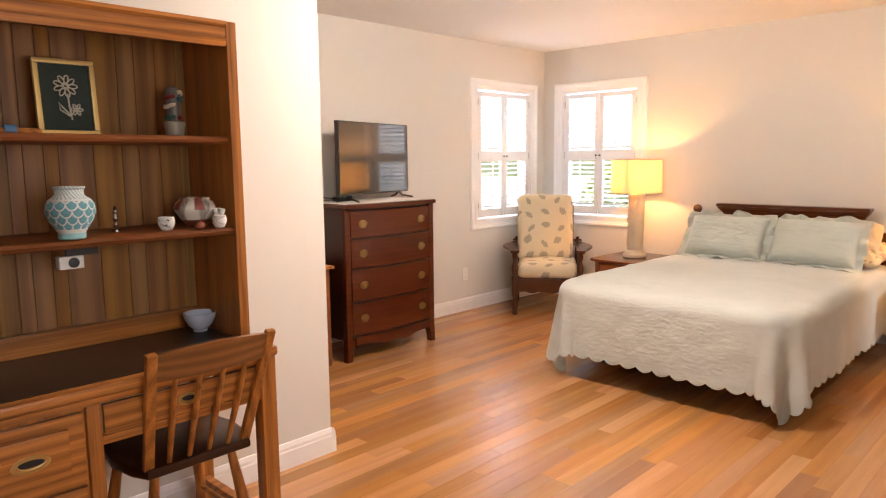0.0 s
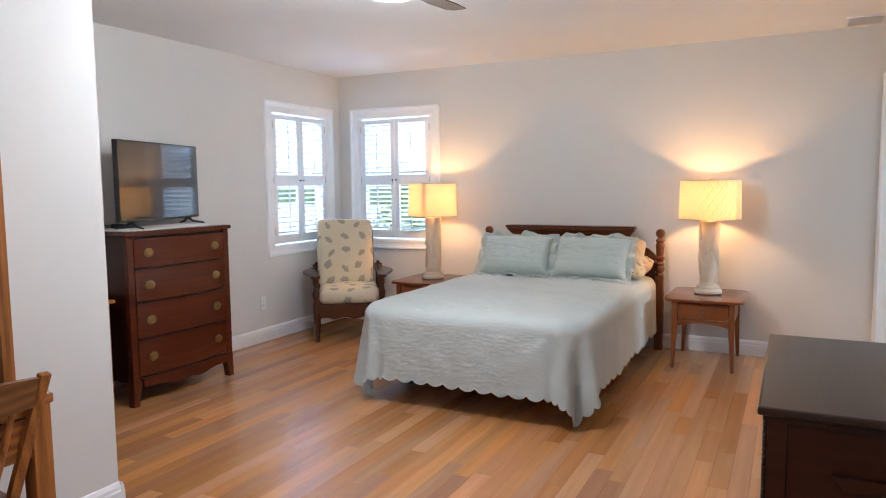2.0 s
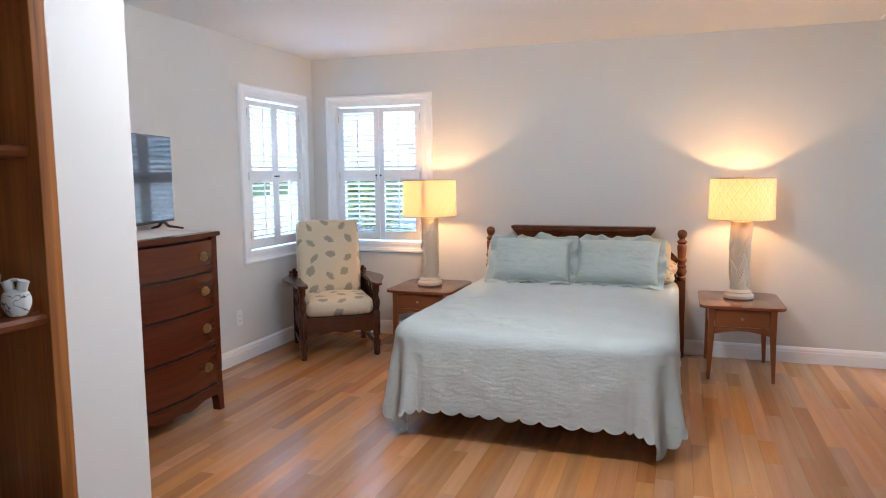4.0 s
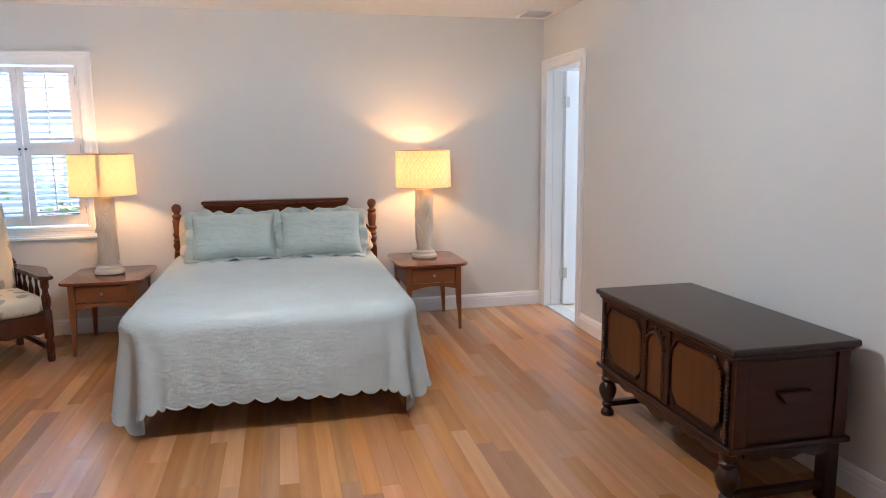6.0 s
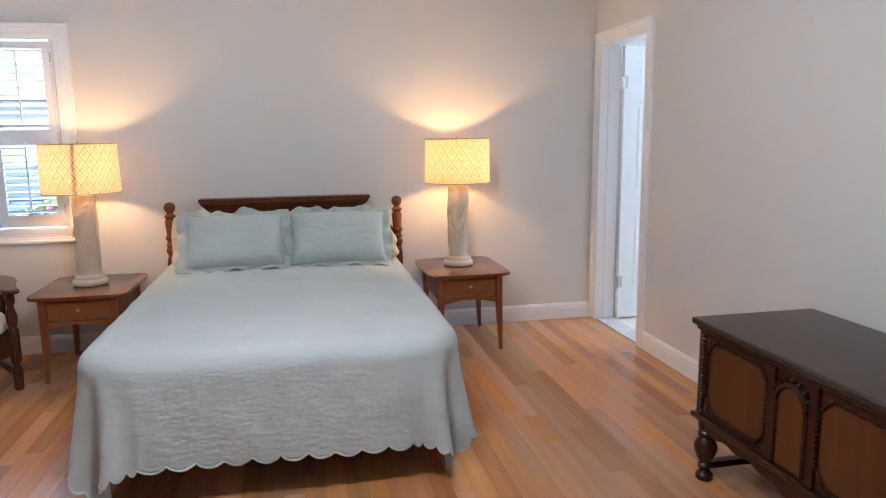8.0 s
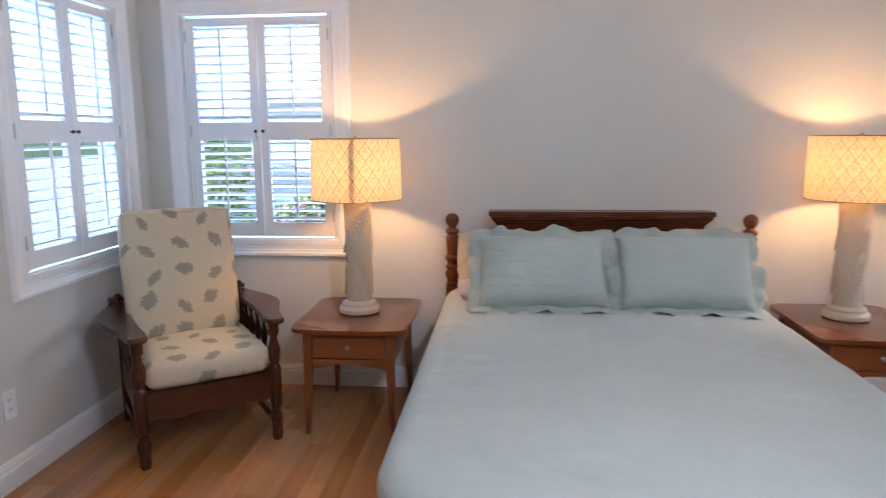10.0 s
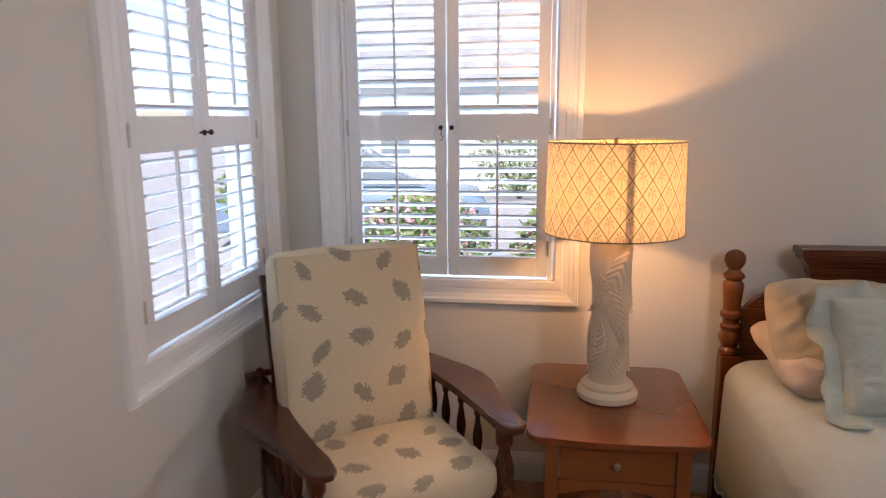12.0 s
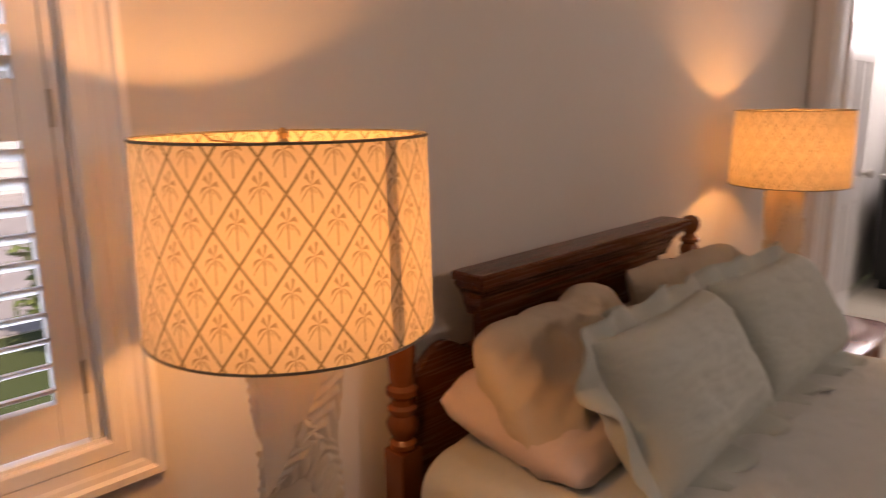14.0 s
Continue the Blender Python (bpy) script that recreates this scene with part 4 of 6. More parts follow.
def table_lamp(x, y, rz, label):
    ob = thing("table_lamp", x, y, 0.517, rz, label, "table lamp", "lamps on the nightstands")
    part("base", lathe([(0.088, 0), (0.100, 0.006), (0.101, 0.024), (0.094, 0.034), (0.086, 0.040), (0.086, 0.050), (0.078, 0.058), (0.066, 0.064)], 36), PLASTER, ob, smooth=True)
    body = [(0.064, 0.060), (0.060, 0.085), (0.058, 0.14), (0.059, 0.24), (0.061, 0.36), (0.064, 0.46), (0.067, 0.53), (0.067, 0.548), (0.060, 0.554)]
    col = part("column", lathe(body, 40), PLASTER, ob, "cream plaster column with palm leaves in relief", smooth=True)

    def radius(z):
        for (r0, z0), (r1, z1) in zip(body, body[1:]):
            if z0 <= z <= z1:
                return r0 + (r1 - r0) * (z - z0) / (z1 - z0)
        return 0.06

    def leaf(th0, z0, th1, z1, width):
        bm = bmesh.new()
        ns, nc = 96, 15
        grid = []
        for i in range(ns + 1):
            s = i / ns
            th, z = th0 + (th1 - th0) * s + 0.25 * math.sin(math.pi * s), z0 + (z1 - z0) * s
            wd = width * (math.sin(math.pi * min(1, 0.06 + 0.94 * s) ** 0.75)) + 0.002
            lean = math.atan2((th1 - th0) * 0.06, z1 - z0)
            row = []
            for j in range(nc + 1):
                c = -1 + 2 * j / nc
                a, zz = th + c * wd * math.cos(lean) / 0.06, z - c * wd * math.sin(lean) + math.copysign(abs(c) * wd * 0.5, z1 - z0)
                barb = math.sin(s * 66 - abs(c) * 8)
                rr = radius(zz) + 0.0090 * (1 - abs(c) ** 6) - 0.003 * abs(c) + 0.0030 * barb
                if abs(c) < 0.1:
                    rr += 0.003
                if j in (0, nc):
                    rr = radius(zz) - 0.004
                row.append(bm.verts.new((rr * math.cos(a), rr * math.sin(a), zz)))
            grid.append(row)
        for a, b in zip(grid, grid[1:]):
            for j in range(nc):
                bm.faces.new((a[j], a[j + 1], b[j + 1], b[j]))
        part("leaf_relief", bm, PLASTER, col, "raised palm leaf", smooth="all")

    for th, z, dth, dz, wd in ((-0.75, 0.535, -2.2, -0.235, 0.036), (-2.05, 0.43, 1.1, -0.24, 0.036), (-3.0, 0.09, 0.85, 0.20, 0.034), (-1.6, 0.08, 0.7, 0.14, 0.024), (0.9, 0.535, -1.0, -0.24, 0.028), (0.0, 0.09, 0.6, 0.24, 0.034), (1.3, 0.10, 1.0, 0.24, 0.034), (2.6, 0.52, -0.9, -0.20, 0.028), (2.9, 0.10, -0.5, 0.18, 0.028)):
        leaf(th, z, th + dth, z + dz, wd)
    stem = part("socket", lathe([(0.012, 0.552), (0.012, 0.60), (0.020, 0.605), (0.020, 0.655), (0.014, 0.66)], 14), BRASS, ob, "brass lamp socket", smooth=True)
    part("bulb", lathe([(0.013, 0.655), (0.016, 0.67), (0.026, 0.695), (0.028, 0.71), (0.022, 0.728), (0.008, 0.738)], 16), BULB, ob, "glowing warm bulb", smooth=True).visible_shadow = False
    part("harp", tube([(0.05 * math.sin(math.pi * (0.1 + 0.9 * k / 12)), 0, 0.60 + 0.235 * k / 12) for k in range(13)], 0.002, 6), BRASS, ob)
    part("harp", tube([(-0.05 * math.sin(math.pi * (0.1 + 0.9 * k / 12)), 0, 0.60 + 0.235 * k / 12) for k in range(13)], 0.002, 6), BRASS, ob)
    # drum shade, open above and below, with a wire spider
    z0, z1, r0, r1 = 0.564, 0.852, 0.219, 0.213
    seg = 72
    bm = bmesh.new()
    ring = lambda r, z: [bm.verts.new((r * math.cos(2 * math.pi * k / seg), r * math.sin(2 * math.pi * k / seg), z)) for k in range(seg)]
    outer = [ring(r0 + (r1 - r0) * i / 6, z0 + (z1 - z0) * i / 6) for i in range(7)]
    for a, b in zip(outer, outer[1:]):
        for k in range(seg):
            bm.faces.new((a[k], a[(k + 1) % seg], b[(k + 1) % seg], b[k]))
    sh = part("shade", bm, SHADE, ob, "cream drum shade with bamboo lattice and small palms", smooth="all")
    # the overlapped seam of the shade
    bm = bmesh.new()
    cols = []
    for k in range(5):
        a = radians(-83) + 0.11 * (k - 2) / 4
        cols.append([bm.verts.new((r * math.cos(a), r * math.sin(a), z)) for r, z in ((r0 - 0.0025, z0), (r1 - 0.0025, z1), (r1 - 0.0015, z1), (r0 - 0.0015, z0))])
    for a, b in zip(cols, cols[1:]):
        for k in range(4):
            bm.faces.new((a[k], a[(k + 1) % 4], b[(k + 1) % 4], b[k]))
    bm.faces.new(cols[0]), bm.faces.new(cols[-1][::-1])
    part("seam", bm, SHADE_SEAM, sh, "overlapped fabric seam", smooth=True)
    for z, r in ((z0, r0), (z1, r1)):
        part("trim", tube([(r * math.cos(2 * math.pi * k / 72), r * math.sin(2 * math.pi * k / 72), z) for k in range(73)], 0.0022, 6), SHADE_TRIM, sh, smooth=True)
    for k in range(3):
        a = radians(120 * k + 95)
        part("spoke", tube([(0, 0, z1 - 0.016), (0.9 * r1 * math.cos(a), 0.9 * r1 * math.sin(a), z1 - 0.012), (r1 * math.cos(a), r1 * math.sin(a), z1 - 0.001)], 0.0018, 6), BRASS, sh)
    part("finial", lathe([(0.006, z1 - 0.02), (0.010, z1 - 0.012), (0.006, z1 - 0.004), (0.009, z1 + 0.004), (0.003, z1 + 0.012)], 12), BRASS, ob, "small brass finial", smooth=True)


table_lamp(-3.055, 5.990, 0, "cream plaster palm-leaf lamp, lit, beside the armchair")
table_lamp(-0.725, 6.030, 60, "cream plaster palm-leaf lamp, lit, near the doorway")

# ---- bed ----
QUILT = cloth("pale_green_matelasse", (0.51, 0.55, 0.528), 0.92, 700, 0.6)
SHAM = cloth("sage_matelasse", (0.47, 0.525, 0.485), 0.92, 700, 0.9)
TAN = cloth("tan_pillowcase", (0.56, 0.48, 0.36), 0.9, 900)
PINK = cloth("pale_pink_pillowcase", (0.66, 0.55, 0.50), 0.9, 900)
TICK = cloth("white_ticking", (0.72, 0.70, 0.66), 0.9, 900)
FLORAL = cloth("cream_floral_pillowcase", (0.62, 0.52, 0.34), 0.9, 900)
fn = Nodes(FLORAL)
fn.color(fn.mix(fn.ramp(fn.noise(16, 3, None, 0.5, 1.0), (0.50, 0.0), (0.56, 1.0)), (0.64, 0.55, 0.38), fn.mix(fn.ramp(fn.noise(11, 2), (0.45, 0.0), (0.55, 1.0)), (0.24, 0.26, 0.16), (0.55, 0.32, 0.26))))


def bedstead():
    ob = thing("bed", -1.862, 6.24, 0, 0, "stained maple bed with turned posts and moulded headboard", "bed")
    post = [(0.026, 0.60), (0.034, 0.606), (0.034, 0.618), (0.026, 0.628), (0.036, 0.650), (0.040, 0.668), (0.030, 0.690), (0.036, 0.700), (0.036, 0.708), (0.028, 0.716), (0.028, 0.73), (0.038, 0.742), (0.038, 0.756), (0.029, 0.766), (0.031, 0.800), (0.035, 0.845), (0.035, 0.862), (0.026, 0.874), (0.036, 0.884), (0.036, 0.894), (0.022, 0.906), (0.020, 0.914), (0.030, 0.926), (0.036, 0.945), (0.034, 0.963), (0.024, 0.976), (0.008, 0.983)]
    for sx in (-1, 1):
        p = part("post", box(sx * 0.747 - 0.033, sx * 0.747 + 0.033, -0.033, 0.033, 0.0, 0.60, 0.005), BED_POST, ob, "square post with turned ball top")
        part("turning", lathe(post, 22, at=(sx * 0.747, 0, 0)), BED_POST, p, smooth=True)
        n = 14
        top = [(sx * (0.714 - 0.235 * k / n), 0.770 + 0.06 * math.sin(math.pi * min(1, k / n * 1.25)) + 0.035 * (k / n) ** 2) for k in range(n + 1)]
        part("shoulder", slab(top + [(sx * 0.479, 0.42), (sx * 0.714, 0.42)], -0.012, 0.014, "xz", 0.004), BED_WOOD, ob, "curved headboard shoulder")
    part("headboard_panel", box(-0.478, 0.478, -0.014, 0.016, 0.42, 0.93, 0.003), BED_WOOD, ob)
    crown = [(0, 0.880), (0.016, 0.880), (0.018, 0.892), (0.026, 0.908), (0.030, 0.926), (0.042, 0.944), (0.056, 0.958), (0.062, 0.966), (0.062, 0.976), (0.072, 0.980), (0.072, 0.998), (0.066, 1.002), (0, 1.002)]
    bm = bmesh.new()
    rows = []
    for s in (-1, 1):
        rows.append([bm.verts.new((s * (0.485 + o * 0.98), -0.014 - o, z)) for o, z in crown])
        rows.append([bm.verts.new((s * (0.485 + o * 0.98), 0.018, z)) for o, z in crown])
    n = len(crown)
    for a, b in ((rows[0], rows[2]), (rows[0], rows[1]), (rows[2], rows[3]), (rows[1], rows[3])):
        for k in range(n - 1):
            bm.faces.new((a[k], b[k], b[k + 1], a[k + 1]))
    bm.faces.new((rows[0][-1], rows[1][-1], rows[3][-1], rows[2][-1]))
    bm.faces.new((rows[0][0], rows[1][0], rows[3][0], rows[2][0]))
    part("crown_moulding", bm, BED_WOOD, ob, "stepped crown moulding")
    for sx in (-1, 1):
        part("side_rail", box(sx * 0.64, sx * 0.61, -1.90, -0.03, 0.17, 0.21, 0.002), DARK_METAL, ob, "dark steel bed rail")
        for y in (-1.72, -0.95, -0.35):
            leg = part("leg", box(sx * 0.60 - 0.015, sx * 0.60 + 0.015, y - 0.015, y + 0.015, 0.055, 0.17, 0.002), DARK_METAL, ob)
            part("caster", moved(lathe([(0.010, -0.012), (0.027, -0.010), (0.027, 0.010), (0.010, 0.012)], 14), pose(sx * 0.60, y, 0.027, 0, 90)), BLACK, leg, "small black caster")
    part("cross_rail", box(-0.61, 0.61, -1.88, -1.85, 0.17, 0.20), DARK_METAL, ob)
    box_spring = thing("box_spring", -1.862, 5.16, 0.212, 0, "pale box spring under the mattress", "box spring")
    part("base", box(-0.68, 0.68, -0.92, 1.03, 0.0, 0.16, 0.02), TICK, box_spring)
    m = thing("mattress", -1.862, 5.16, 0.373, 0, "white mattress under the coverlet", "mattress")
    part("body", box(-0.68, 0.68, -0.92, 1.03, 0.0, 0.20, 0.05), TICK, m)


bedstead()


def coverlet():
    """A draped cloth: flat on top, rolling over the edges, its free corners hanging as cones."""
    ob = thing("coverlet", -1.885, 4.160, 0.0, 0, "pale sage coverlet with a scalloped hem draped over the bed", "bedspread")
    hw, length, top, r = 0.672, 1.985, 0.607, 0.085
    foot, side, rc = 0.475, 0.470, 0.15
    bm = bmesh.new()
    nu, nv = 190, 220
    u0, u1, v0, v1 = -hw - side, hw + side, -foot, length

    def fall(d, flare):
        if d <= 0:
            return 0.0, 0.0
        q = math.pi * r / 2
        if d < q:
            return r * math.sin(d / r), r * (1 - math.cos(d / r))
        return r + (d - q) * math.sin(flare), r + (d - q) * math.cos(flare)

    grid = []
    for j in range(nv + 1):
        row = []
        v = v0 + (v1 - v0) * j / nv
        for i in range(nu + 1):
            u = u0 + (u1 - u0) * i / nu
            sx = 1 if u > 0 else -1
            su = 1 + 0.045 * abs(math.sin(math.pi * v / 0.115)) ** 0.7 * (max(0.0, abs(u) - hw) / side) ** 3
            sv = 1 + 0.045 * abs(math.sin(math.pi * u / 0.105)) ** 0.7 * (max(0.0, -v) / foot) ** 3
            du, dv = (abs(u) - hw + rc) * su, (rc - v) * sv
            if du > 0 and dv > 0:
                ph, reach = math.atan2(dv, du), math.hypot(du, dv)
                d = max(0.0, reach - rc) * (1 - 0.11 * math.sin(2 * ph) ** 2)
                q = min(reach, rc)
                x, y = sx * (hw - rc + q * math.cos(ph)), rc - q * math.sin(ph)
                fold = math.sin(2 * ph)
                flare = 0.02 + (0.09 if sx > 0 else 0.05) * fold - 0.15 * fold * math.sin(9.0 * ph + (0.8 if sx > 0 else 0.2))
            else:
                ph = 0.0 if du > 0 else math.pi / 2
                d = max(0.0, du - rc) if du > 0 else max(0.0, dv - rc)
                x, y = max(-hw, min(hw, u)), max(0.0, v)
                wave = math.sin(9 * v + 2 * sx) * 0.5 + math.sin(21 * v + sx) * 0.35 if du > rc else math.sin(7 * u) * 0.35
                flare = (0.03 if du > rc else 0.02) + 0.04 * wave * min(1, d / 0.3)
            out, drop = fall(d, flare)
            z = top - drop
            px, py = x + sx * out * math.cos(ph), y - out * math.sin(ph)
            if d == 0:
                z += 0.022 * (1 - (u / hw) ** 4) * min(1, (v + 0.02) / 0.25) + 0.006 * noise.noise(Vector((u * 3.1, v * 3.1, 0.0)))
            lump = noise.noise(Vector((u * 9, v * 9, 4.0)))
            z += 0.0036 * lump + 0.0022 * noise.noise(Vector((u * 26, v * 26, 9.0))) + 0.005 * (1 - abs(noise.noise(Vector((u * 2.6 + v, v * 2.2, 2.0))))) ** 6
            py += 0.006 * lump if d > 0 and ph > 0 else 0
            row.append(bm.verts.new((px, py, max(0.012, z))))
        grid.append(row)
    for a, b in zip(grid, grid[1:]):
        for i in range(nu):
            bm.faces.new((a[i], a[i + 1], b[i + 1], b[i]))
    hem = [grid[nv - j][0].co.copy() for j in range(nv + 1)] + [grid[0][i].co.copy() for i in range(1, nu)] + [grid[j][nu].co.copy() for j in range(nv + 1)]
    part("cloth", bm, QUILT, ob, smooth="all")
    part("hem_binding", tube(hem, 0.0045, 6), QUILT, ob, "stitched scalloped hem", smooth=True)
    sol = ob.children[0].modifiers.new("thickness", "SOLIDIFY")
    sol.thickness, sol.offset = 0.005, -1


coverlet()


def pillow(name, w, h, t, material_, m, label, flange=0.0, sag=0.0, seed=0, group=""):
    """A filled pillow in its own x-z plane, thick in y; flange: a rippled scalloped border."""
    ob = thing(name, label=label, category="pillow", group=group)
    ob.matrix_world = m
    nu, nv = 64, 44
    bm = bmesh.new()
    sheets = []
    for side in (-1, 1):
        g = []
        for j in range(nv + 1):
            row = []
            for i in range(nu + 1):
                a, b = -1 + 2 * i / nu, -1 + 2 * j / nv
                full = (max(0.0, 1 - abs(a) ** 2.2) ** 0.6) * (max(0.0, 1 - abs(b) ** 2.0) ** 0.6)
                if flange:
                    full = (max(0.0, 1 - abs(a) ** 5) ** 0.5) * (max(0.0, 1 - abs(b) ** 4) ** 0.5)
                x, z = a * w / 2 * (1 - 0.045 * (1 - b * b) * abs(a) ** 3), b * h / 2 * (1 - 0.06 * (1 - a * a) * abs(b) ** 3)
                if not flange:
                    x, z = x * (1 - 0.07 * b ** 6), z * (1 - 0.12 * a ** 6)
                nz = noise.noise(Vector((x * 4 + seed, z * 4, side))) * 0.9 + 0.35 * abs(noise.noise(Vector((x * 9 + z * 5 + seed, z * 7 - x * 4, side)))) + noise.noise(Vector((x * 17 + seed, z * 17, side))) * 0.25
                y = side * (t / 2) * full * (1 + 0.22 * nz) + 0.016 * nz * full
                if not flange:
                    fold = (1 - abs(noise.noise(Vector((x * 5 + z * 3 + seed, z * 8 - x * 2, 3.0 + side))))) ** 5
                    fine = (1 - abs(noise.noise(Vector((x * 13 - z * 6 + seed, z * 15, 7.0 + side))))) ** 5
                    y += side * (0.032 * fold + 0.015 * fine) * full ** 0.6
                    x += 0.016 * noise.noise(Vector((x * 5, z * 9, seed))) * abs(a)
                    z += 0.018 * noise.noise(Vector((x * 8, z * 5, seed + 4.0))) * abs(b)
                else:
                    y += side * 0.004 * (1 - abs(noise.noise(Vector((x * 6 + seed, z * 22, side))))) ** 4 * full
                y -= sag * (b + 1) ** 2 * 0.25
                z2 = z - 0.30 * abs(sag) * max(0, b) * (1 - a * a) * 0.3
                row.append(bm.verts.new((x, y, z2)))
            g.append(row)
        sheets.append(g)
    for g in sheets:
        for a, b in zip(g, g[1:]):
            for i in range(nu):
                bm.faces.new((a[i], a[i + 1], b[i + 1], b[i]))
    bmesh.ops.remove_doubles(bm, verts=bm.verts, dist=0.0008)
    body = part("body", bm, material_, ob, smooth="all")
    if flange:
        bm = bmesh.new()
        n, k = 220, 6
        rows = []
        for i in range(n):
            s = i / n * 2 * (w + h)
            if s < w:
                p, d = (-w / 2 + s, -h / 2), (0, -1)
            elif s < w + h:
                p, d = (w / 2, -h / 2 + s - w), (1, 0)
            elif s < 2 * w + h:
                p, d = (w / 2 - (s - w - h), h / 2), (0, 1)
            else:
                p, d = (-w / 2, h / 2 - (s - 2 * w - h)), (-1, 0)
            cx, cz = p[0] / (w / 2), p[1] / (h / 2)
            corner = (abs(cx) * abs(cz)) ** 14
            dx, dz = d[0] + corner * (math.copysign(0.8, cx) if d[0] == 0 else 0), d[1] + corner * (math.copysign(0.8, cz) if d[1] == 0 else 0)
            row = []
            for j in range(k + 1):
                q = j / k
                reach = flange * q * (1 + 0.20 * math.sin(s * 27 + seed) * q + 0.22 * q * abs(math.sin(s / 0.075 * math.pi)))
                wav = (0.022 * math.sin(s * 46 + seed + 1.5 * math.sin(s * 9)) + 0.022 * math.sin(s * 21 + 2 * seed) - (0.055 if s < w else 0.0)) * q * q - sag * ((p[1] / (h / 2)) + 1) ** 2 * 0.25
                inset = 0.045 * (1 - q)
                row.append(bm.verts.new((p[0] * 0.985 + dx * (reach - inset), wav, p[1] * 0.975 + dz * (reach - inset))))
            rows.append(row)
        for i in range(n):
            a, b = rows[i], rows[(i + 1) % n]
            for j in range(k):
                bm.faces.new((a[j], a[j + 1], b[j + 1], b[j]))
        fl = part("flange", bm, material_, ob, "scalloped flange border", smooth="all")
        sol = fl.modifiers.new("thickness", "SOLIDIFY")
        sol.thickness, sol.offset = 0.004, 0
    return ob


G = "pillows on the bed"
pillow("pillow", 0.68, 0.44, 0.19, PINK, pose(-2.235, 6.00, 0.690, -78, 0, 4), "pale pink pillow lying flat under the others", 0, 0, 1, G)
pillow("pillow", 0.68, 0.44, 0.19, FLORAL, pose(-1.480, 6.00, 0.690, -78, 0, -3), "cream pillow with a faded floral print", 0, 0, 2, G)
pillow("pillow", 0.64, 0.38, 0.21, TAN, pose(-2.250, 6.000, 0.762, -40, 0, 6), "tan cotton pillow leaning on the headboard", 0, 0.02, 5, G)
pillow("pillow", 0.64, 0.38, 0.21, TAN, pose(-1.510, 6.000, 0.762, -40, 0, -5), "tan cotton pillow leaning on the headboard", 0, 0.02, 9, G)
pillow("pillow_sham", 0.575, 0.345, 0.21, SHAM, pose(-2.165, 5.760, 0.768, -35, 0, 2), "sage quilted pillow sham with a scalloped border", 0.040, 0.015, 3, G)
pillow("pillow_sham", 0.575, 0.345, 0.21, SHAM, pose(-1.548, 5.760, 0.768, -35, 0, -2), "sage quilted pillow sham with a scalloped border", 0.040, 0.015, 7, G)


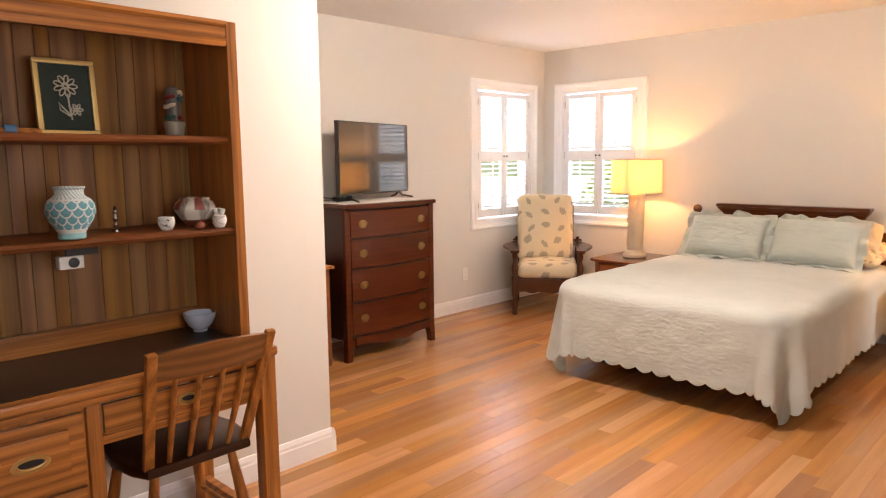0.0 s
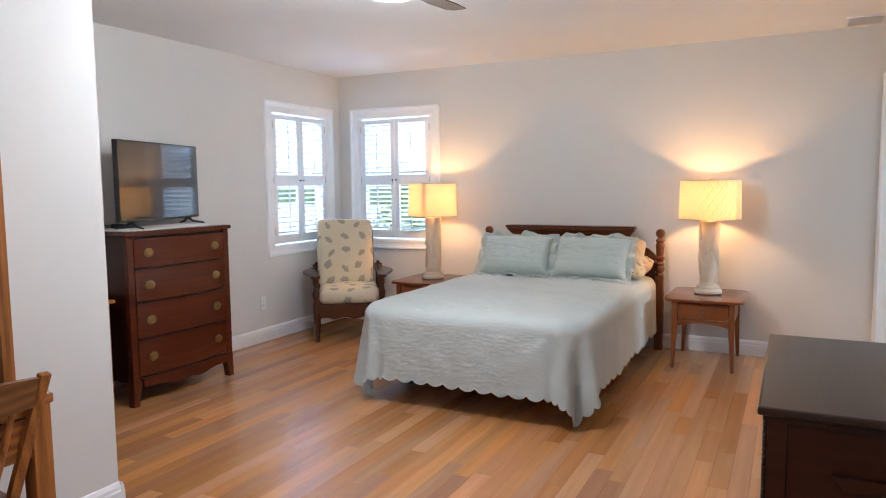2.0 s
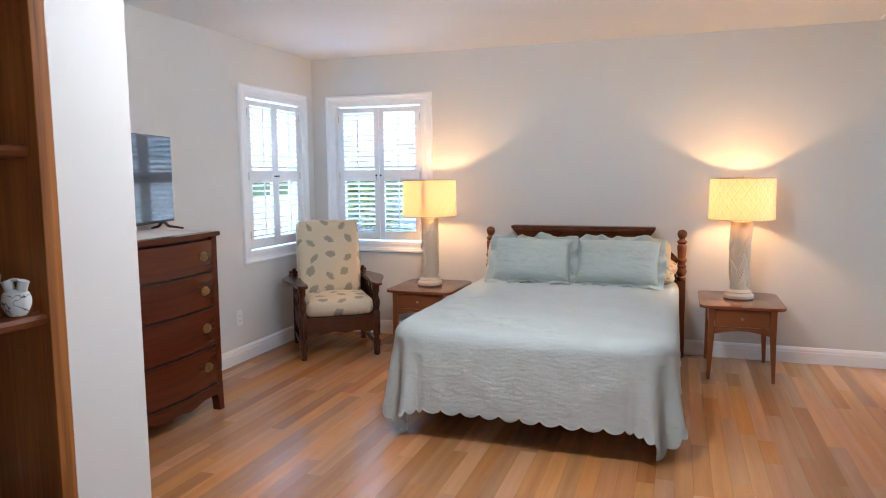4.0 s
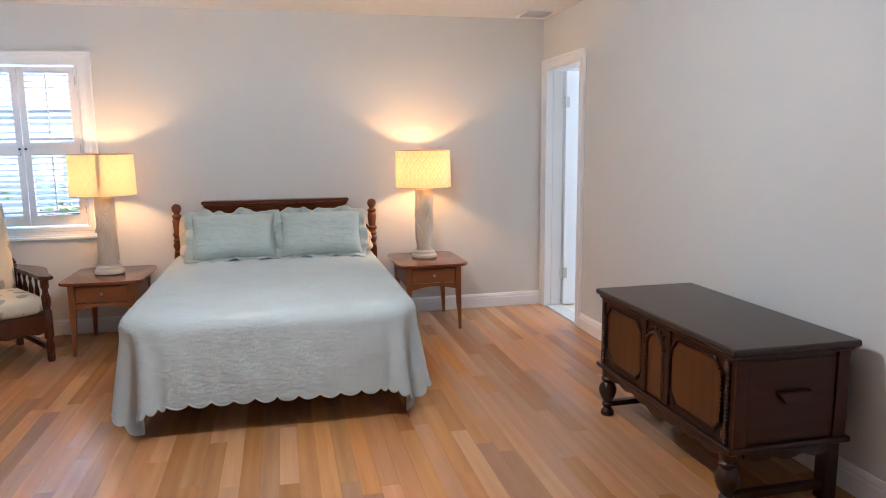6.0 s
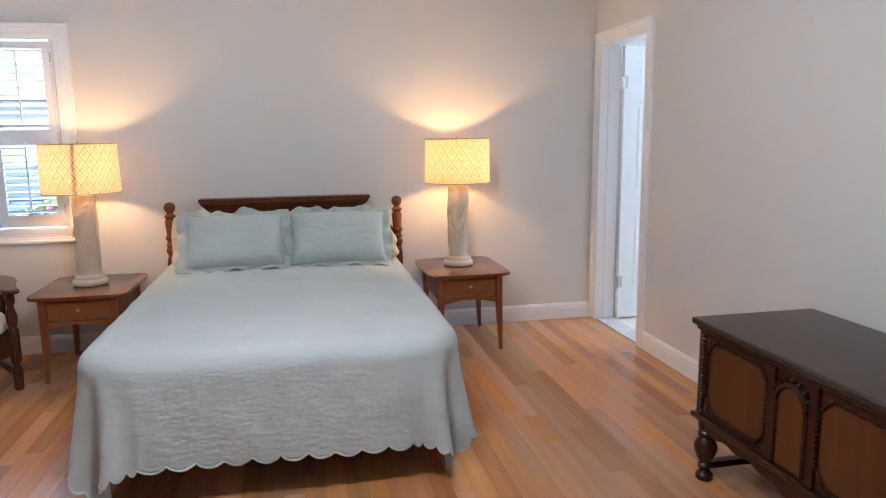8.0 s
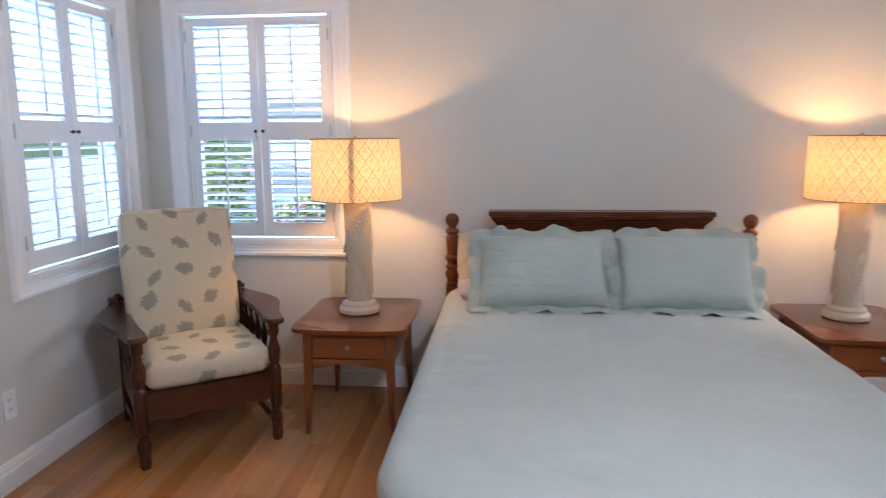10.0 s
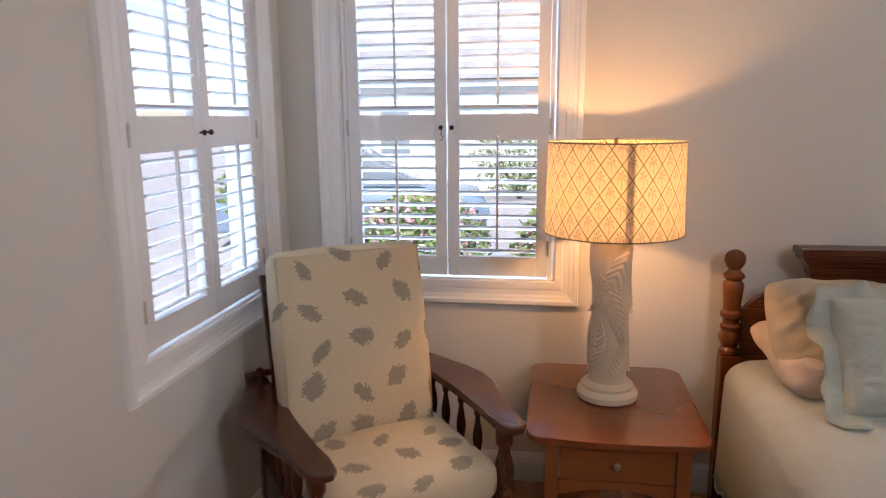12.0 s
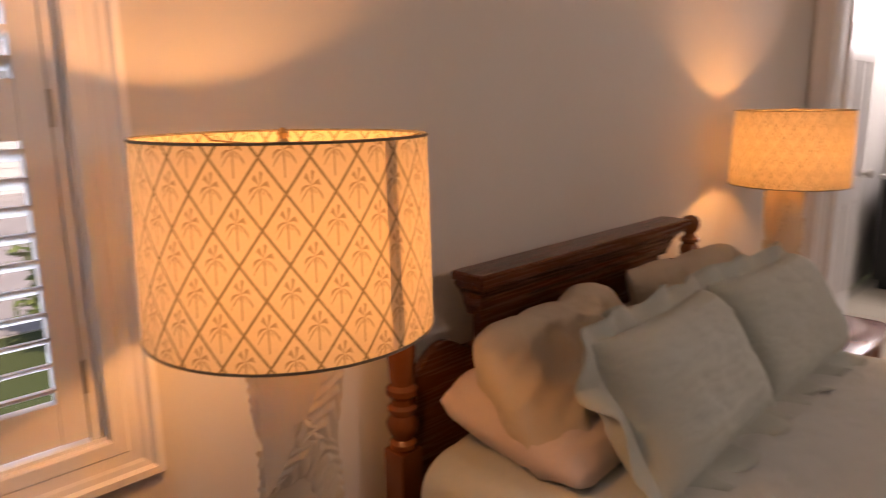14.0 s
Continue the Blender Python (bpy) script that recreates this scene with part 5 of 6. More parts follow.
# ---- carved cedar chest by the east wall ----
def chest():
    ob = thing("cedar_chest", 0.030, 3.344, 0, -90, "dark walnut carved blanket chest on bulbous turned legs", "chest")
    ob.scale = (0.954, 0.954, 1.014)
    w, d = 1.13, 0.52
    y0, y1 = -d / 2, d / 2
    part("lid", slab([(-0.595, -0.29), (0.595, -0.29), (0.595, 0.29), (-0.595, 0.29)], 0.632, 0.660, "xy", 0.010, seg=3), CHEST_TOP, ob, "dark worn flat lid", smooth=True)
    part("lid_moulding", slab([(-0.578, -0.274), (0.578, -0.274), (0.578, 0.274), (-0.578, 0.274)], 0.614, 0.632, "xy", 0.006, seg=2), CHEST_DARK, ob)
    part("body", box(-w / 2, w / 2, y0, y1, 0.275, 0.614, 0.003), CHEST_DARK, ob)
    part("base_moulding", slab([(-0.585, -0.282), (0.585, -0.282), (0.585, 0.282), (-0.585, 0.282)], 0.250, 0.275, "xy", 0.009, seg=3), CHEST_DARK, ob, smooth=True)
    # octagonal panels and the arched middle door
    for sx in (-1, 1):
        cx, hw, z0, z1, c = sx * 0.315, 0.185, 0.305, 0.590, 0.050
        octo = [(cx - hw + c, z0), (cx + hw - c, z0), (cx + hw, z0 + c), (cx + hw, z1 - c), (cx + hw - c, z1), (cx - hw + c, z1), (cx - hw, z1 - c), (cx - hw, z0 + c)]
        part("panel", slab(octo, y0 - 0.004, y0 + 0.002, "xz"), CHEST_PANEL, ob, "warm burl veneer panel")
        part("panel_moulding", tube([(a, y0 - 0.006, b) for a, b in octo + octo[:1]], 0.007, 8), CHEST_DARK, ob, smooth=True)
        bm = bmesh.new()
        per = [(octo[k], octo[(k + 1) % 8]) for k in range(8)]
        for a, b in per:
            n = max(2, int(math.dist(a, b) / 0.016))
            for k in range(n):
                x, z = a[0] + (b[0] - a[0]) * (k + 0.5) / n, a[1] + (b[1] - a[1]) * (k + 0.5) / n
                box(x - 0.004, x + 0.004, y0 - 0.016, y0 - 0.008, z - 0.004, z + 0.004, bm=bm)
        part("carved_beading", bm, CHEST_DARK, ob)
        bm = bmesh.new()
        for k in range(22):
            z = 0.285 + 0.0148 * k
            moved_bm = moved(lathe([(0.002, -0.009), (0.009, -0.004), (0.010, 0.003), (0.003, 0.009)], 8), pose(sx * 0.535, y0 - 0.006, z, 0, 25, 0))
            merge(bm, moved_bm)
        part("rope_stile", bm, CHEST_DARK, ob, "carved rope-twist corner", smooth=True)
        for z in (0.31, 0.575):
            part("boss", moved(lathe([(0.018, 0), (0.016, 0.004), (0.004, 0.006)], 14), Matrix.Translation((sx * 0.508, y0, z)) @ Matrix.Diagonal((0.6, 1, 1.1, 1)) @ pose(0, 0, 0, 90)), CHEST_PANEL, ob, smooth=True)
    arch_in = [(-0.075, 0.290)] + [(-0.075 * math.cos(math.pi * k / 14), 0.500 + 0.075 * math.sin(math.pi * k / 14)) for k in range(15)] + [(0.075, 0.290)]
    part("panel", slab(arch_in, y0 - 0.010, y0 + 0.002, "xz"), CHEST_PANEL, ob, "arched burl veneer panel")
    part("arch_moulding", tube([(a, y0 - 0.014, b) for a, b in arch_in], 0.009, 8), CHEST_DARK, ob, smooth=True)
    part("middle_frame", box(-0.122, -0.086, y0 - 0.014, y0, 0.280, 0.610, 0.003), CHEST_DARK, ob)
    part("middle_frame", box(0.086, 0.122, y0 - 0.014, y0, 0.280, 0.610, 0.003), CHEST_DARK, ob)
    bm = bmesh.new()
    for k in range(9):
        a = math.pi * (k + 0.5) / 9
        x, z = -0.094 * math.cos(a), 0.505 + 0.088 * math.sin(a)
        merge(bm, moved(lathe([(0.002, -0.010), (0.011, 0.0), (0.002, 0.010)], 8), pose(x, y0 - 0.010, z, 0, math.degrees(a) - 90, 0)))
    part("carving", bm, CHEST_DARK, ob, "carved leaf arch", smooth=True)
    # ends
    for sx in (-1, 1):
        part("end_panel", box(sx * w / 2, sx * (w / 2 + 0.004), -0.20, 0.20, 0.295, 0.600, 0.001), CHEST_SIDE, ob)
        for y in (y0 + 0.028, y1 - 0.028):
            part("end_stile", box(sx * w / 2, sx * (w / 2 + 0.012), y - 0.028, y + 0.028, 0.275, 0.614, 0.003), CHEST_SIDE, ob)
        grip = [(-0.075, 0.478), (0.075, 0.478), (0.055, 0.435), (-0.040, 0.435)]
        part("handle", slab(grip, sx * (w / 2 + 0.003), sx * (w / 2 + 0.030), "yz", 0.005), CHEST_SIDE, ob, "carved wooden grip")
    # scalloped aprons
    for y in [y0 - 0.006]:
        n = 60
        ap = [(-0.50, 0.252)] + [(-0.50 + k / n, 0.226 - 0.016 * abs(math.sin(7 * math.pi * k / n)) - 0.022 * math.exp(-((k / n - 0.5) / 0.10) ** 2)) for k in range(n + 1)] + [(0.50, 0.252)]
        part("apron", slab(ap, y, y + 0.018, "xz", 0.002), CHEST_DARK, ob, "scalloped carved apron")
    for sx in (-1, 1):
        n = 30
        ap = [(-0.20, 0.252)] + [(-0.20 + 0.40 * k / n, 0.226 - 0.018 * abs(math.sin(3 * math.pi * k / n))) for k in range(n + 1)] + [(0.20, 0.252)]
        part("apron", slab(ap, sx * (w / 2 - 0.012), sx * (w / 2 + 0.006), "yz", 0.002), CHEST_DARK, ob)
    leg = [(0.030, 0), (0.036, 0.006), (0.036, 0.024), (0.024, 0.034), (0.020, 0.044), (0.030, 0.056), (0.030, 0.064), (0.022, 0.074), (0.036, 0.096), (0.047, 0.125), (0.048, 0.145), (0.040, 0.165), (0.028, 0.180), (0.036, 0.190), (0.036, 0.200), (0.028, 0.210), (0.034, 0.218), (0.034, 0.252)]
    for sx in (-1, 1):
        part("front_leg", lathe(leg, 20, at=(sx * 0.525, y0 + 0.02, 0)), CHEST_DARK, ob, "bulbous turned leg", smooth=True)
        part("back_leg", box(sx * 0.555, sx * 0.495, y1 - 0.06, y1, 0, 0.252, 0.003), CHEST_DARK, ob)
        part("stretcher", box(sx * 0.525 - 0.018, sx * 0.525 + 0.018, y0 + 0.03, y1 - 0.05, 0.048, 0.076, 0.003), CHEST_DARK, ob)


chest()

# ---- desk, hutch and desk chair along the closet wall ----
CAMPAIGN = material("polished_brass", 0.28, 1.0, (0.55, 0.40, 0.17))


def recessed_pull(parent, x, y, z, w=0.09, h=0.045):
    out = [(x + w / 2 * math.cos(a), z + h / 2 * math.sin(a)) for a in [2 * math.pi * k / 24 for k in range(24)]]
    p = part("pull", slab(out, y - 0.003, y, "xz", 0.001), CAMPAIGN, parent, "oval brass campaign pull")
    # flat black oval on the plate paints the shade inside the pull
    hole = [(x + w * 0.33 * math.cos(a), z + 0.003 + h * 0.20 * math.sin(a)) for a in [2 * math.pi * k / 20 for k in range(20)]]
    part("recess", slab(hole, y - 0.0042, y - 0.003, "xz"), BLACK, p)
    part("bar", tube([(x + w * 0.34 * math.cos(math.pi * k / 10), y - 0.007, z + 0.004 - h * 0.30 * math.sin(math.pi * k / 10)) for k in range(11)], 0.003, 8), CAMPAIGN, p, smooth=True)


def desk():
    ob = thing("desk", -2.366, 1.107, 0, 90, "honey oak desk with a dark inset top and drawers", "desk")
    ob.scale = (1, 1, 0.9746)
    part("desktop", slab([(-0.64, -0.285), (0.64, -0.285), (0.64, 0.285), (-0.64, 0.285)], 0.750, 0.785, "xy", 0.010, seg=3), HUTCH_RAIL, ob, smooth=True)
    part("inset", box(-0.60, 0.60, -0.245, 0.26, 0.784, 0.787), DESK_TOP, ob, "dark brown inset writing surface")
    for x in (-0.61, 0.61):
        for y in (-0.245, 0.245):
            part("leg", box(x - 0.028, x + 0.028, y - 0.028, y + 0.028, 0, 0.75, 0.004), HUTCH_OAK, ob)
    part("end_stretcher", box(0.590, 0.622, -0.22, 0.22, 0.10, 0.145, 0.003), HUTCH_RAIL, ob)
    part("end_apron", box(0.592, 0.628, -0.22, 0.22, 0.60, 0.75, 0.003), HUTCH_RAIL, ob)
    part("back_apron", box(-0.58, 0.58, 0.235, 0.255, 0.60, 0.75), HUTCH_RAIL, ob)
    part("top_rail", box(-0.582, 0.582, -0.262, -0.240, 0.725, 0.75, 0.002), HUTCH_RAIL, ob)
    # pencil drawer over the kneehole
    dr = part("drawer", box(0.075, 0.575, -0.268, -0.250, 0.628, 0.720, 0.006), HUTCH_RAIL, ob, "oak pencil drawer")
    part("lower_rail", box(0.070, 0.582, -0.262, -0.240, 0.598, 0.624, 0.002), HUTCH_RAIL, ob)
    recessed_pull(dr, 0.325, -0.268, 0.674, 0.07, 0.04)
    # drawer pedestal
    part("pedestal", box(-0.58, 0.04, -0.245, 0.235, 0.09, 0.725, 0.002), HUTCH_OAK, ob)
    part("pedestal_stile", box(0.030, 0.070, -0.264, -0.240, 0.06, 0.725, 0.003), HUTCH_OAK, ob)
    for z0, z1 in ((0.50, 0.712), (0.295, 0.488), (0.105, 0.283)):
        f = part("drawer", box(-0.568, 0.022, -0.262, -0.244, z0, z1, 0.004), HUTCH_RAIL, ob, "raised-panel oak drawer")
        part("raised_panel", box(-0.525, -0.020, -0.272, -0.262, z0 + 0.035, z1 - 0.035, 0.006), HUTCH_RAIL, f)
        for x in (-0.12, -0.43):
            recessed_pull(f, x, -0.272, (z0 + z1) / 2, 0.10, 0.05)


desk()


def hutch():
    ob = thing("hutch", -2.431, 1.119, 0.767, 90, "honey oak bookcase hutch with grooved back standing on the desk", "hutch")
    w, d0, d1, h = 1.26, -0.169, 0.169, 1.088
    hw = w / 2
    for sx in (-1, 1):
        part("side_panel", box(sx * hw, sx * (hw - 0.032), d0 + 0.02, d1, 0, h, 0.002), HUTCH_OAK, ob)
        part("stile", box(sx * (hw + 0.002), sx * (hw - 0.034), d0, d0 + 0.02, 0, h, 0.003), HUTCH_OAK, ob)
    part("top_board", box(-hw + 0.032, hw - 0.032, d0 + 0.02, d1, h - 0.03, h), HUTCH_RAIL, ob)
    val = [(d0 + 0.022, h), (d0 - 0.006, h), (d0 - 0.008, h - 0.012), (d0 + 0.002, h - 0.022), (d0 + 0.003, h - 0.052), (d0 - 0.001, h - 0.060), (d0 + 0.004, h - 0.082), (d0 + 0.022, h - 0.082)]
    v = part("valance", moved(strip(val, w - 0.070, "x"), Matrix.Translation((-hw + 0.035, 0, 0))), HUTCH_RAIL, ob, "moulded oak valance")
    for z in (0.368, 0.682):
        prof = [(d1 - 0.012, z), (d0 + 0.036, z), (d0 + 0.028, z + 0.004), (d0 + 0.025, z + 0.013), (d0 + 0.028, z + 0.022), (d0 + 0.036, z + 0.026), (d1 - 0.012, z + 0.026)] if z > 0.5 else [(d1 - 0.012, z), (d0 + 0.020, z), (d0 + 0.010, z + 0.005), (d0 + 0.006, z + 0.015), (d0 + 0.010, z + 0.023), (d0 + 0.020, z + 0.028), (d1 - 0.012, z + 0.028)]
        part("shelf", moved(strip(prof, w - 0.066, "x"), Matrix.Translation((-hw + 0.033, 0, 0))), HUTCH_SHELF, ob, "polished shelf with a rounded edge")
    part("foot_rail", box(-hw + 0.033, hw - 0.033, d1 - 0.045, d1 - 0.014, 0, 0.072, 0.005), HUTCH_RAIL, ob)
    x = -hw + 0.033
    rnd = random.Random(3)
    while x < hw - 0.034:
        bw = min(rnd.choice((0.045, 0.075, 0.095, 0.11, 0.06)), hw - 0.033 - x)
        part("back_board", box(x + 0.0006, x + bw - 0.0006, d1 - 0.012, d1 - 0.003, 0, h - 0.03, 0.0015, seg=1), HUTCH_BACK, ob)
        x += bw
    part("backing", box(-hw + 0.033, hw - 0.033, d1 - 0.003, d1, 0, h - 0.03), HUTCH_BACK, ob)
    part("cord_clip", box(0.195, 0.52, d0 + 0.10, d0 + 0.104, 0.364, 0.371), WHITE_PLASTIC, ob, "thin white strip under the shelf")


hutch()


def desk_chair():
    ob = thing("desk_chair", -2.321, 1.482, 0, -90, "wooden spindle-back chair pushed under the desk", "chair")
    ob.scale = (1, 1, 0.97)
    seat = [(-0.175, 0.19), (0.175, 0.19), (0.205, 0.12), (0.215, 0.0), (0.205, -0.13), (0.16, -0.20), (0.0, -0.215), (-0.16, -0.20), (-0.205, -0.13), (-0.215, 0.0), (-0.205, 0.12)]
    part("seat", slab(seat, 0.428, 0.462, "xy", 0.012, seg=3), HUTCH_SHELF_DARK, ob, "dark saddle seat", smooth=True)
    for sx in (-1, 1):
        part("back_post", moved(box(-0.016, 0.016, -0.010, 0.012, 0, 0.445, 0.006), Matrix.Translation((sx * 0.165, 0.165, 0.455)) @ pose(0, 0, 0, -20, 4 * sx, 0)), HUTCH_OAK, ob)
        for y, sp in ((-0.15, -1), (0.13, 1)):
            pts = [(sx * 0.13, y, 0.43), (sx * 0.155, y + sp * 0.02, 0.25), (sx * 0.165, y + sp * 0.03, 0.17), (sx * 0.185, y + sp * 0.05, 0.0)]
            part("leg", tube(pts, [0.014, 0.020, 0.018, 0.012], 12), HUTCH_OAK, ob, "turned splayed leg", smooth=True)
        part("side_stretcher", tube([(sx * 0.165, -0.175, 0.16), (sx * 0.165, 0.16, 0.16)], [0.010, 0.010], 10), HUTCH_OAK, ob, smooth=True)
    part("cross_stretcher", tube([(-0.165, 0, 0.16), (0.165, 0, 0.16)], 0.010, 10), HUTCH_OAK, ob, smooth=True)
    for k in range(4):
        x = -0.105 + 0.07 * k
        a, b = Vector((x * 0.95, 0.170, 0.460)), Vector((x * 1.12, 0.292 + 0.012 * math.cos(x * 8), 0.80))
        part("spindle", tube([a, a.lerp(b, 0.35), a.lerp(b, 0.5), b], [0.008, 0.0105, 0.011, 0.007], 10), HUTCH_OAK, ob, smooth=True)
    n = 14
    bm = bmesh.new()
    rows = []
    for k in range(n + 1):
        x = -0.180 + 0.36 * k / n
        bow = 0.022 * math.cos(math.pi * x / 0.40)
        arch = 0.014 * math.cos(math.pi * x / 0.36)
        rows.append([bm.verts.new(p) for p in ((x, 0.272 + bow, 0.775), (x, 0.290 + bow, 0.775), (x, 0.318 + bow, 0.862 + arch), (x, 0.302 + bow, 0.864 + arch))])
    for a, b in zip(rows, rows[1:]):
        for j in range(4):
            bm.faces.new((a[j], a[(j + 1) % 4], b[(j + 1) % 4], b[j]))
    bm.faces.new(rows[0]), bm.faces.new(rows[-1][::-1])
    part("crest_rail", bm, HUTCH_RAIL_X, ob, "curved crest rail", smooth=True)


HUTCH_SHELF_DARK = wood("chair_seat_dark", (0.022, 0.008, 0.004), (0.060, 0.020, 0.009), 0.30, "y", 1.0, None, 0.08, 0.0, 0.1, 0.4, 0.18, 0.4, 0.3)
HUTCH_RAIL_X = wood("chair_crest_oak", (0.125, 0.045, 0.012), (0.30, 0.12, 0.04), 0.34, "x", 1.0, None, 0.45)
desk_chair()

# ---- ornaments on the hutch ----
SHELF_LO, SHELF_HI = 0.767 + 0.396, 0.767 + 0.708


def banded(name, base, fn):
    m = material(name, 0.3)
    n = Nodes(m)
    s = n.add("ShaderNodeSeparateXYZ")
    n.link(n.co, s.inputs[0])
    u = n.math("MULTIPLY", n.math("ARCTAN2", s.outputs[1], s.outputs[0]), 1 / (2 * math.pi))
    n.color(fn(n, u, s.outputs[2]))
    return m


def scale_glaze(n, u, z):
    k, pitch = 13, 0.024
    row = n.math("FLOOR", n.math("DIVIDE", z, pitch))
    odd = n.math("MULTIPLY", n.math("MODULO", row, 2.0), 0.5)
    fu = n.math("SUBTRACT", n.math("FRACT", n.math("ADD", n.math("MULTIPLY", u, k), n.math("ADD", odd, 20.0))), 0.5)
    fz = n.math("FRACT", n.math("DIVIDE", z, pitch))
    d = n.math("SQRT", n.math("ADD", n.math("MULTIPLY", n.math("MULTIPLY", fu, fu), 3.2), n.math("MULTIPLY", n.math("SUBTRACT", fz, 1.0), n.math("SUBTRACT", fz, 1.0))))
    inside = n.math("GREATER_THAN", n.math("ABSOLUTE", n.math("SUBTRACT", d, 0.88)), 0.11)
    zone = n.math("MULTIPLY", n.math("GREATER_THAN", z, 0.035), n.math("LESS_THAN", z, 0.128))
    blue = n.mix(n.noise(70, 3), (0.04, 0.22, 0.31), (0.14, 0.42, 0.50))
    body = n.mix(n.math("MULTIPLY", inside, zone), (0.60, 0.66, 0.66), blue)
    foot = n.math("LESS_THAN", z, 0.022)
    stripe = n.math("MULTIPLY", n.math("GREATER_THAN", z, 0.134), n.math("LESS_THAN", n.math("FRACT", n.math("ADD", n.math("MULTIPLY", u, 26), n.math("ADD", n.math("MULTIPLY", z, 60), 20.0))), 0.3))
    body = n.mix(stripe, body, (0.16, 0.36, 0.42))
    return n.mix(foot, body, (0.25, 0.55, 0.60))


def pueblo_glaze(n, u, z):
    a = n.math("FRACT", n.math("ADD", n.math("MULTIPLY", u, 5), 10.0))
    b = n.math("DIVIDE", z, 0.10)
    tri = n.math("GREATER_THAN", n.math("ADD", n.math("ABSOLUTE", n.math("SUBTRACT", a, 0.5)), n.math("MULTIPLY", b, 0.35)), 0.48)
    hatch = n.math("LESS_THAN", n.math("FRACT", n.math("ADD", n.math("MULTIPLY", u, 60), n.math("ADD", n.math("MULTIPLY", z, 90), 30.0))), 0.45)
    c = n.mix(tri, (0.70, 0.66, 0.60), n.mix(hatch, (0.66, 0.62, 0.56), (0.03, 0.025, 0.025)))
    red = n.math("MULTIPLY", n.math("GREATER_THAN", a, 0.62), n.math("GREATER_THAN", b, 0.62))
    c = n.mix(red, c, (0.24, 0.05, 0.035))
    low = n.math("LESS_THAN", b, 0.26)
    return n.mix(low, c, (0.30, 0.08, 0.045))


def scribble_glaze(n, u, z):
    w = n.noise(60, 2)
    line = n.math("MULTIPLY", n.math("LESS_THAN", n.math("ABSOLUTE", n.math("SUBTRACT", w, 0.5)), 0.02), n.math("LESS_THAN", z, 0.04))
    return n.mix(line, (0.74, 0.73, 0.70), (0.05, 0.06, 0.09))


BLUE_GLAZE = banded("turquoise_scale_glaze", None, scale_glaze)
PUEBLO = banded("painted_pueblo_clay", None, pueblo_glaze)
SCRIBBLE = banded("white_scribbled_glaze", None, scribble_glaze)
TERRACOTTA = paint("red_terracotta", (0.26, 0.075, 0.04), 0.55)
PORCELAIN = material("pale_blue_porcelain", 0.18, 0.0, (0.52, 0.60, 0.72))
GILT = material("gilt_frame", 0.35, 0.9, (0.62, 0.45, 0.19))
SILVER = material("dark_silver", 0.25, 1.0, (0.5, 0.5, 0.5))
DARK_GREEN = cloth("dark_green_mat", (0.030, 0.050, 0.045))
CROCHET = cloth("cream_crochet", (0.72, 0.68, 0.58))

vase = thing("vase", -2.306, 1.202, SHELF_LO, 0, "white ceramic vase with turquoise fish-scale glaze", "vase")
part("body", lathe([(0.038, 0), (0.045, 0.004), (0.044, 0.022), (0.050, 0.034), (0.070, 0.062), (0.080, 0.090), (0.078, 0.115), (0.066, 0.132), (0.050, 0.142), (0.046, 0.150), (0.046, 0.164), (0.052, 0.170), (0.050, 0.174), (0.042, 0.168), (0.042, 0.140), (0.060, 0.120), (0.050, 0.03), (0.01, 0.02)], 36, cap=False), BLUE_GLAZE, vase, smooth=True).scale = (0.86, 0.86, 0.90)
pot = thing("pottery_bowl", -2.388, 1.632, SHELF_LO, 0, "black, white and red painted clay pot", "pot")
part("body", lathe([(0.026, 0), (0.030, 0.004), (0.050, 0.028), (0.069, 0.056), (0.071, 0.070), (0.062, 0.086), (0.050, 0.094), (0.052, 0.101), (0.047, 0.102), (0.045, 0.094), (0.060, 0.070), (0.045, 0.03), (0.01, 0.012)], 36, cap=False), PUEBLO, pot, smooth=True)
cup = thing("small_cup", -2.338, 1.505, SHELF_LO, 0, "tiny white cup with blue brushed lines", "cup")
part("body", lathe([(0.016, 0), (0.018, 0.003), (0.026, 0.016), (0.028, 0.030), (0.025, 0.044), (0.023, 0.045), (0.025, 0.030), (0.020, 0.012), (0.004, 0.008)], 24, cap=False), SCRIBBLE, cup, smooth=True)
wed = thing("wedding_vase", -2.285, 1.667, SHELF_LO, 20, "small white two-spouted clay vase", "vase")
part("body", lathe([(0.014, 0), (0.017, 0.003), (0.024, 0.018), (0.025, 0.030), (0.021, 0.042), (0.010, 0.048)], 24), SCRIBBLE, wed, smooth=True)
for s in (-1, 1):
    part("spout", tube([(s * 0.008, 0, 0.038), (s * 0.012, 0, 0.052), (s * 0.016, 0, 0.064)], [0.011, 0.009, 0.010], 12), SCRIBBLE, wed, smooth=True)
part("handle", tube([(0.014 * math.cos(math.pi * k / 8), 0, 0.058 + 0.008 * math.sin(math.pi * k / 8)) for k in range(9)], 0.003, 8), SCRIBBLE, wed, smooth=True)
tea = thing("tiny_teapot", -2.281, 1.595, SHELF_LO, 35, "miniature red clay teapot", "teapot")
part("body", lathe([(0.009, 0), (0.012, 0.002), (0.017, 0.009), (0.016, 0.016), (0.010, 0.021)], 20), TERRACOTTA, tea, smooth=True)
part("lid", lathe([(0.010, 0.0205), (0.008, 0.024), (0.002, 0.025), (0.003, 0.028), (0.001, 0.030)], 16), TERRACOTTA, tea, smooth=True)
part("spout", tube([(0.014, 0, 0.009), (0.022, 0, 0.014), (0.027, 0, 0.020)], [0.004, 0.003, 0.002], 8), TERRACOTTA, tea, smooth=True)
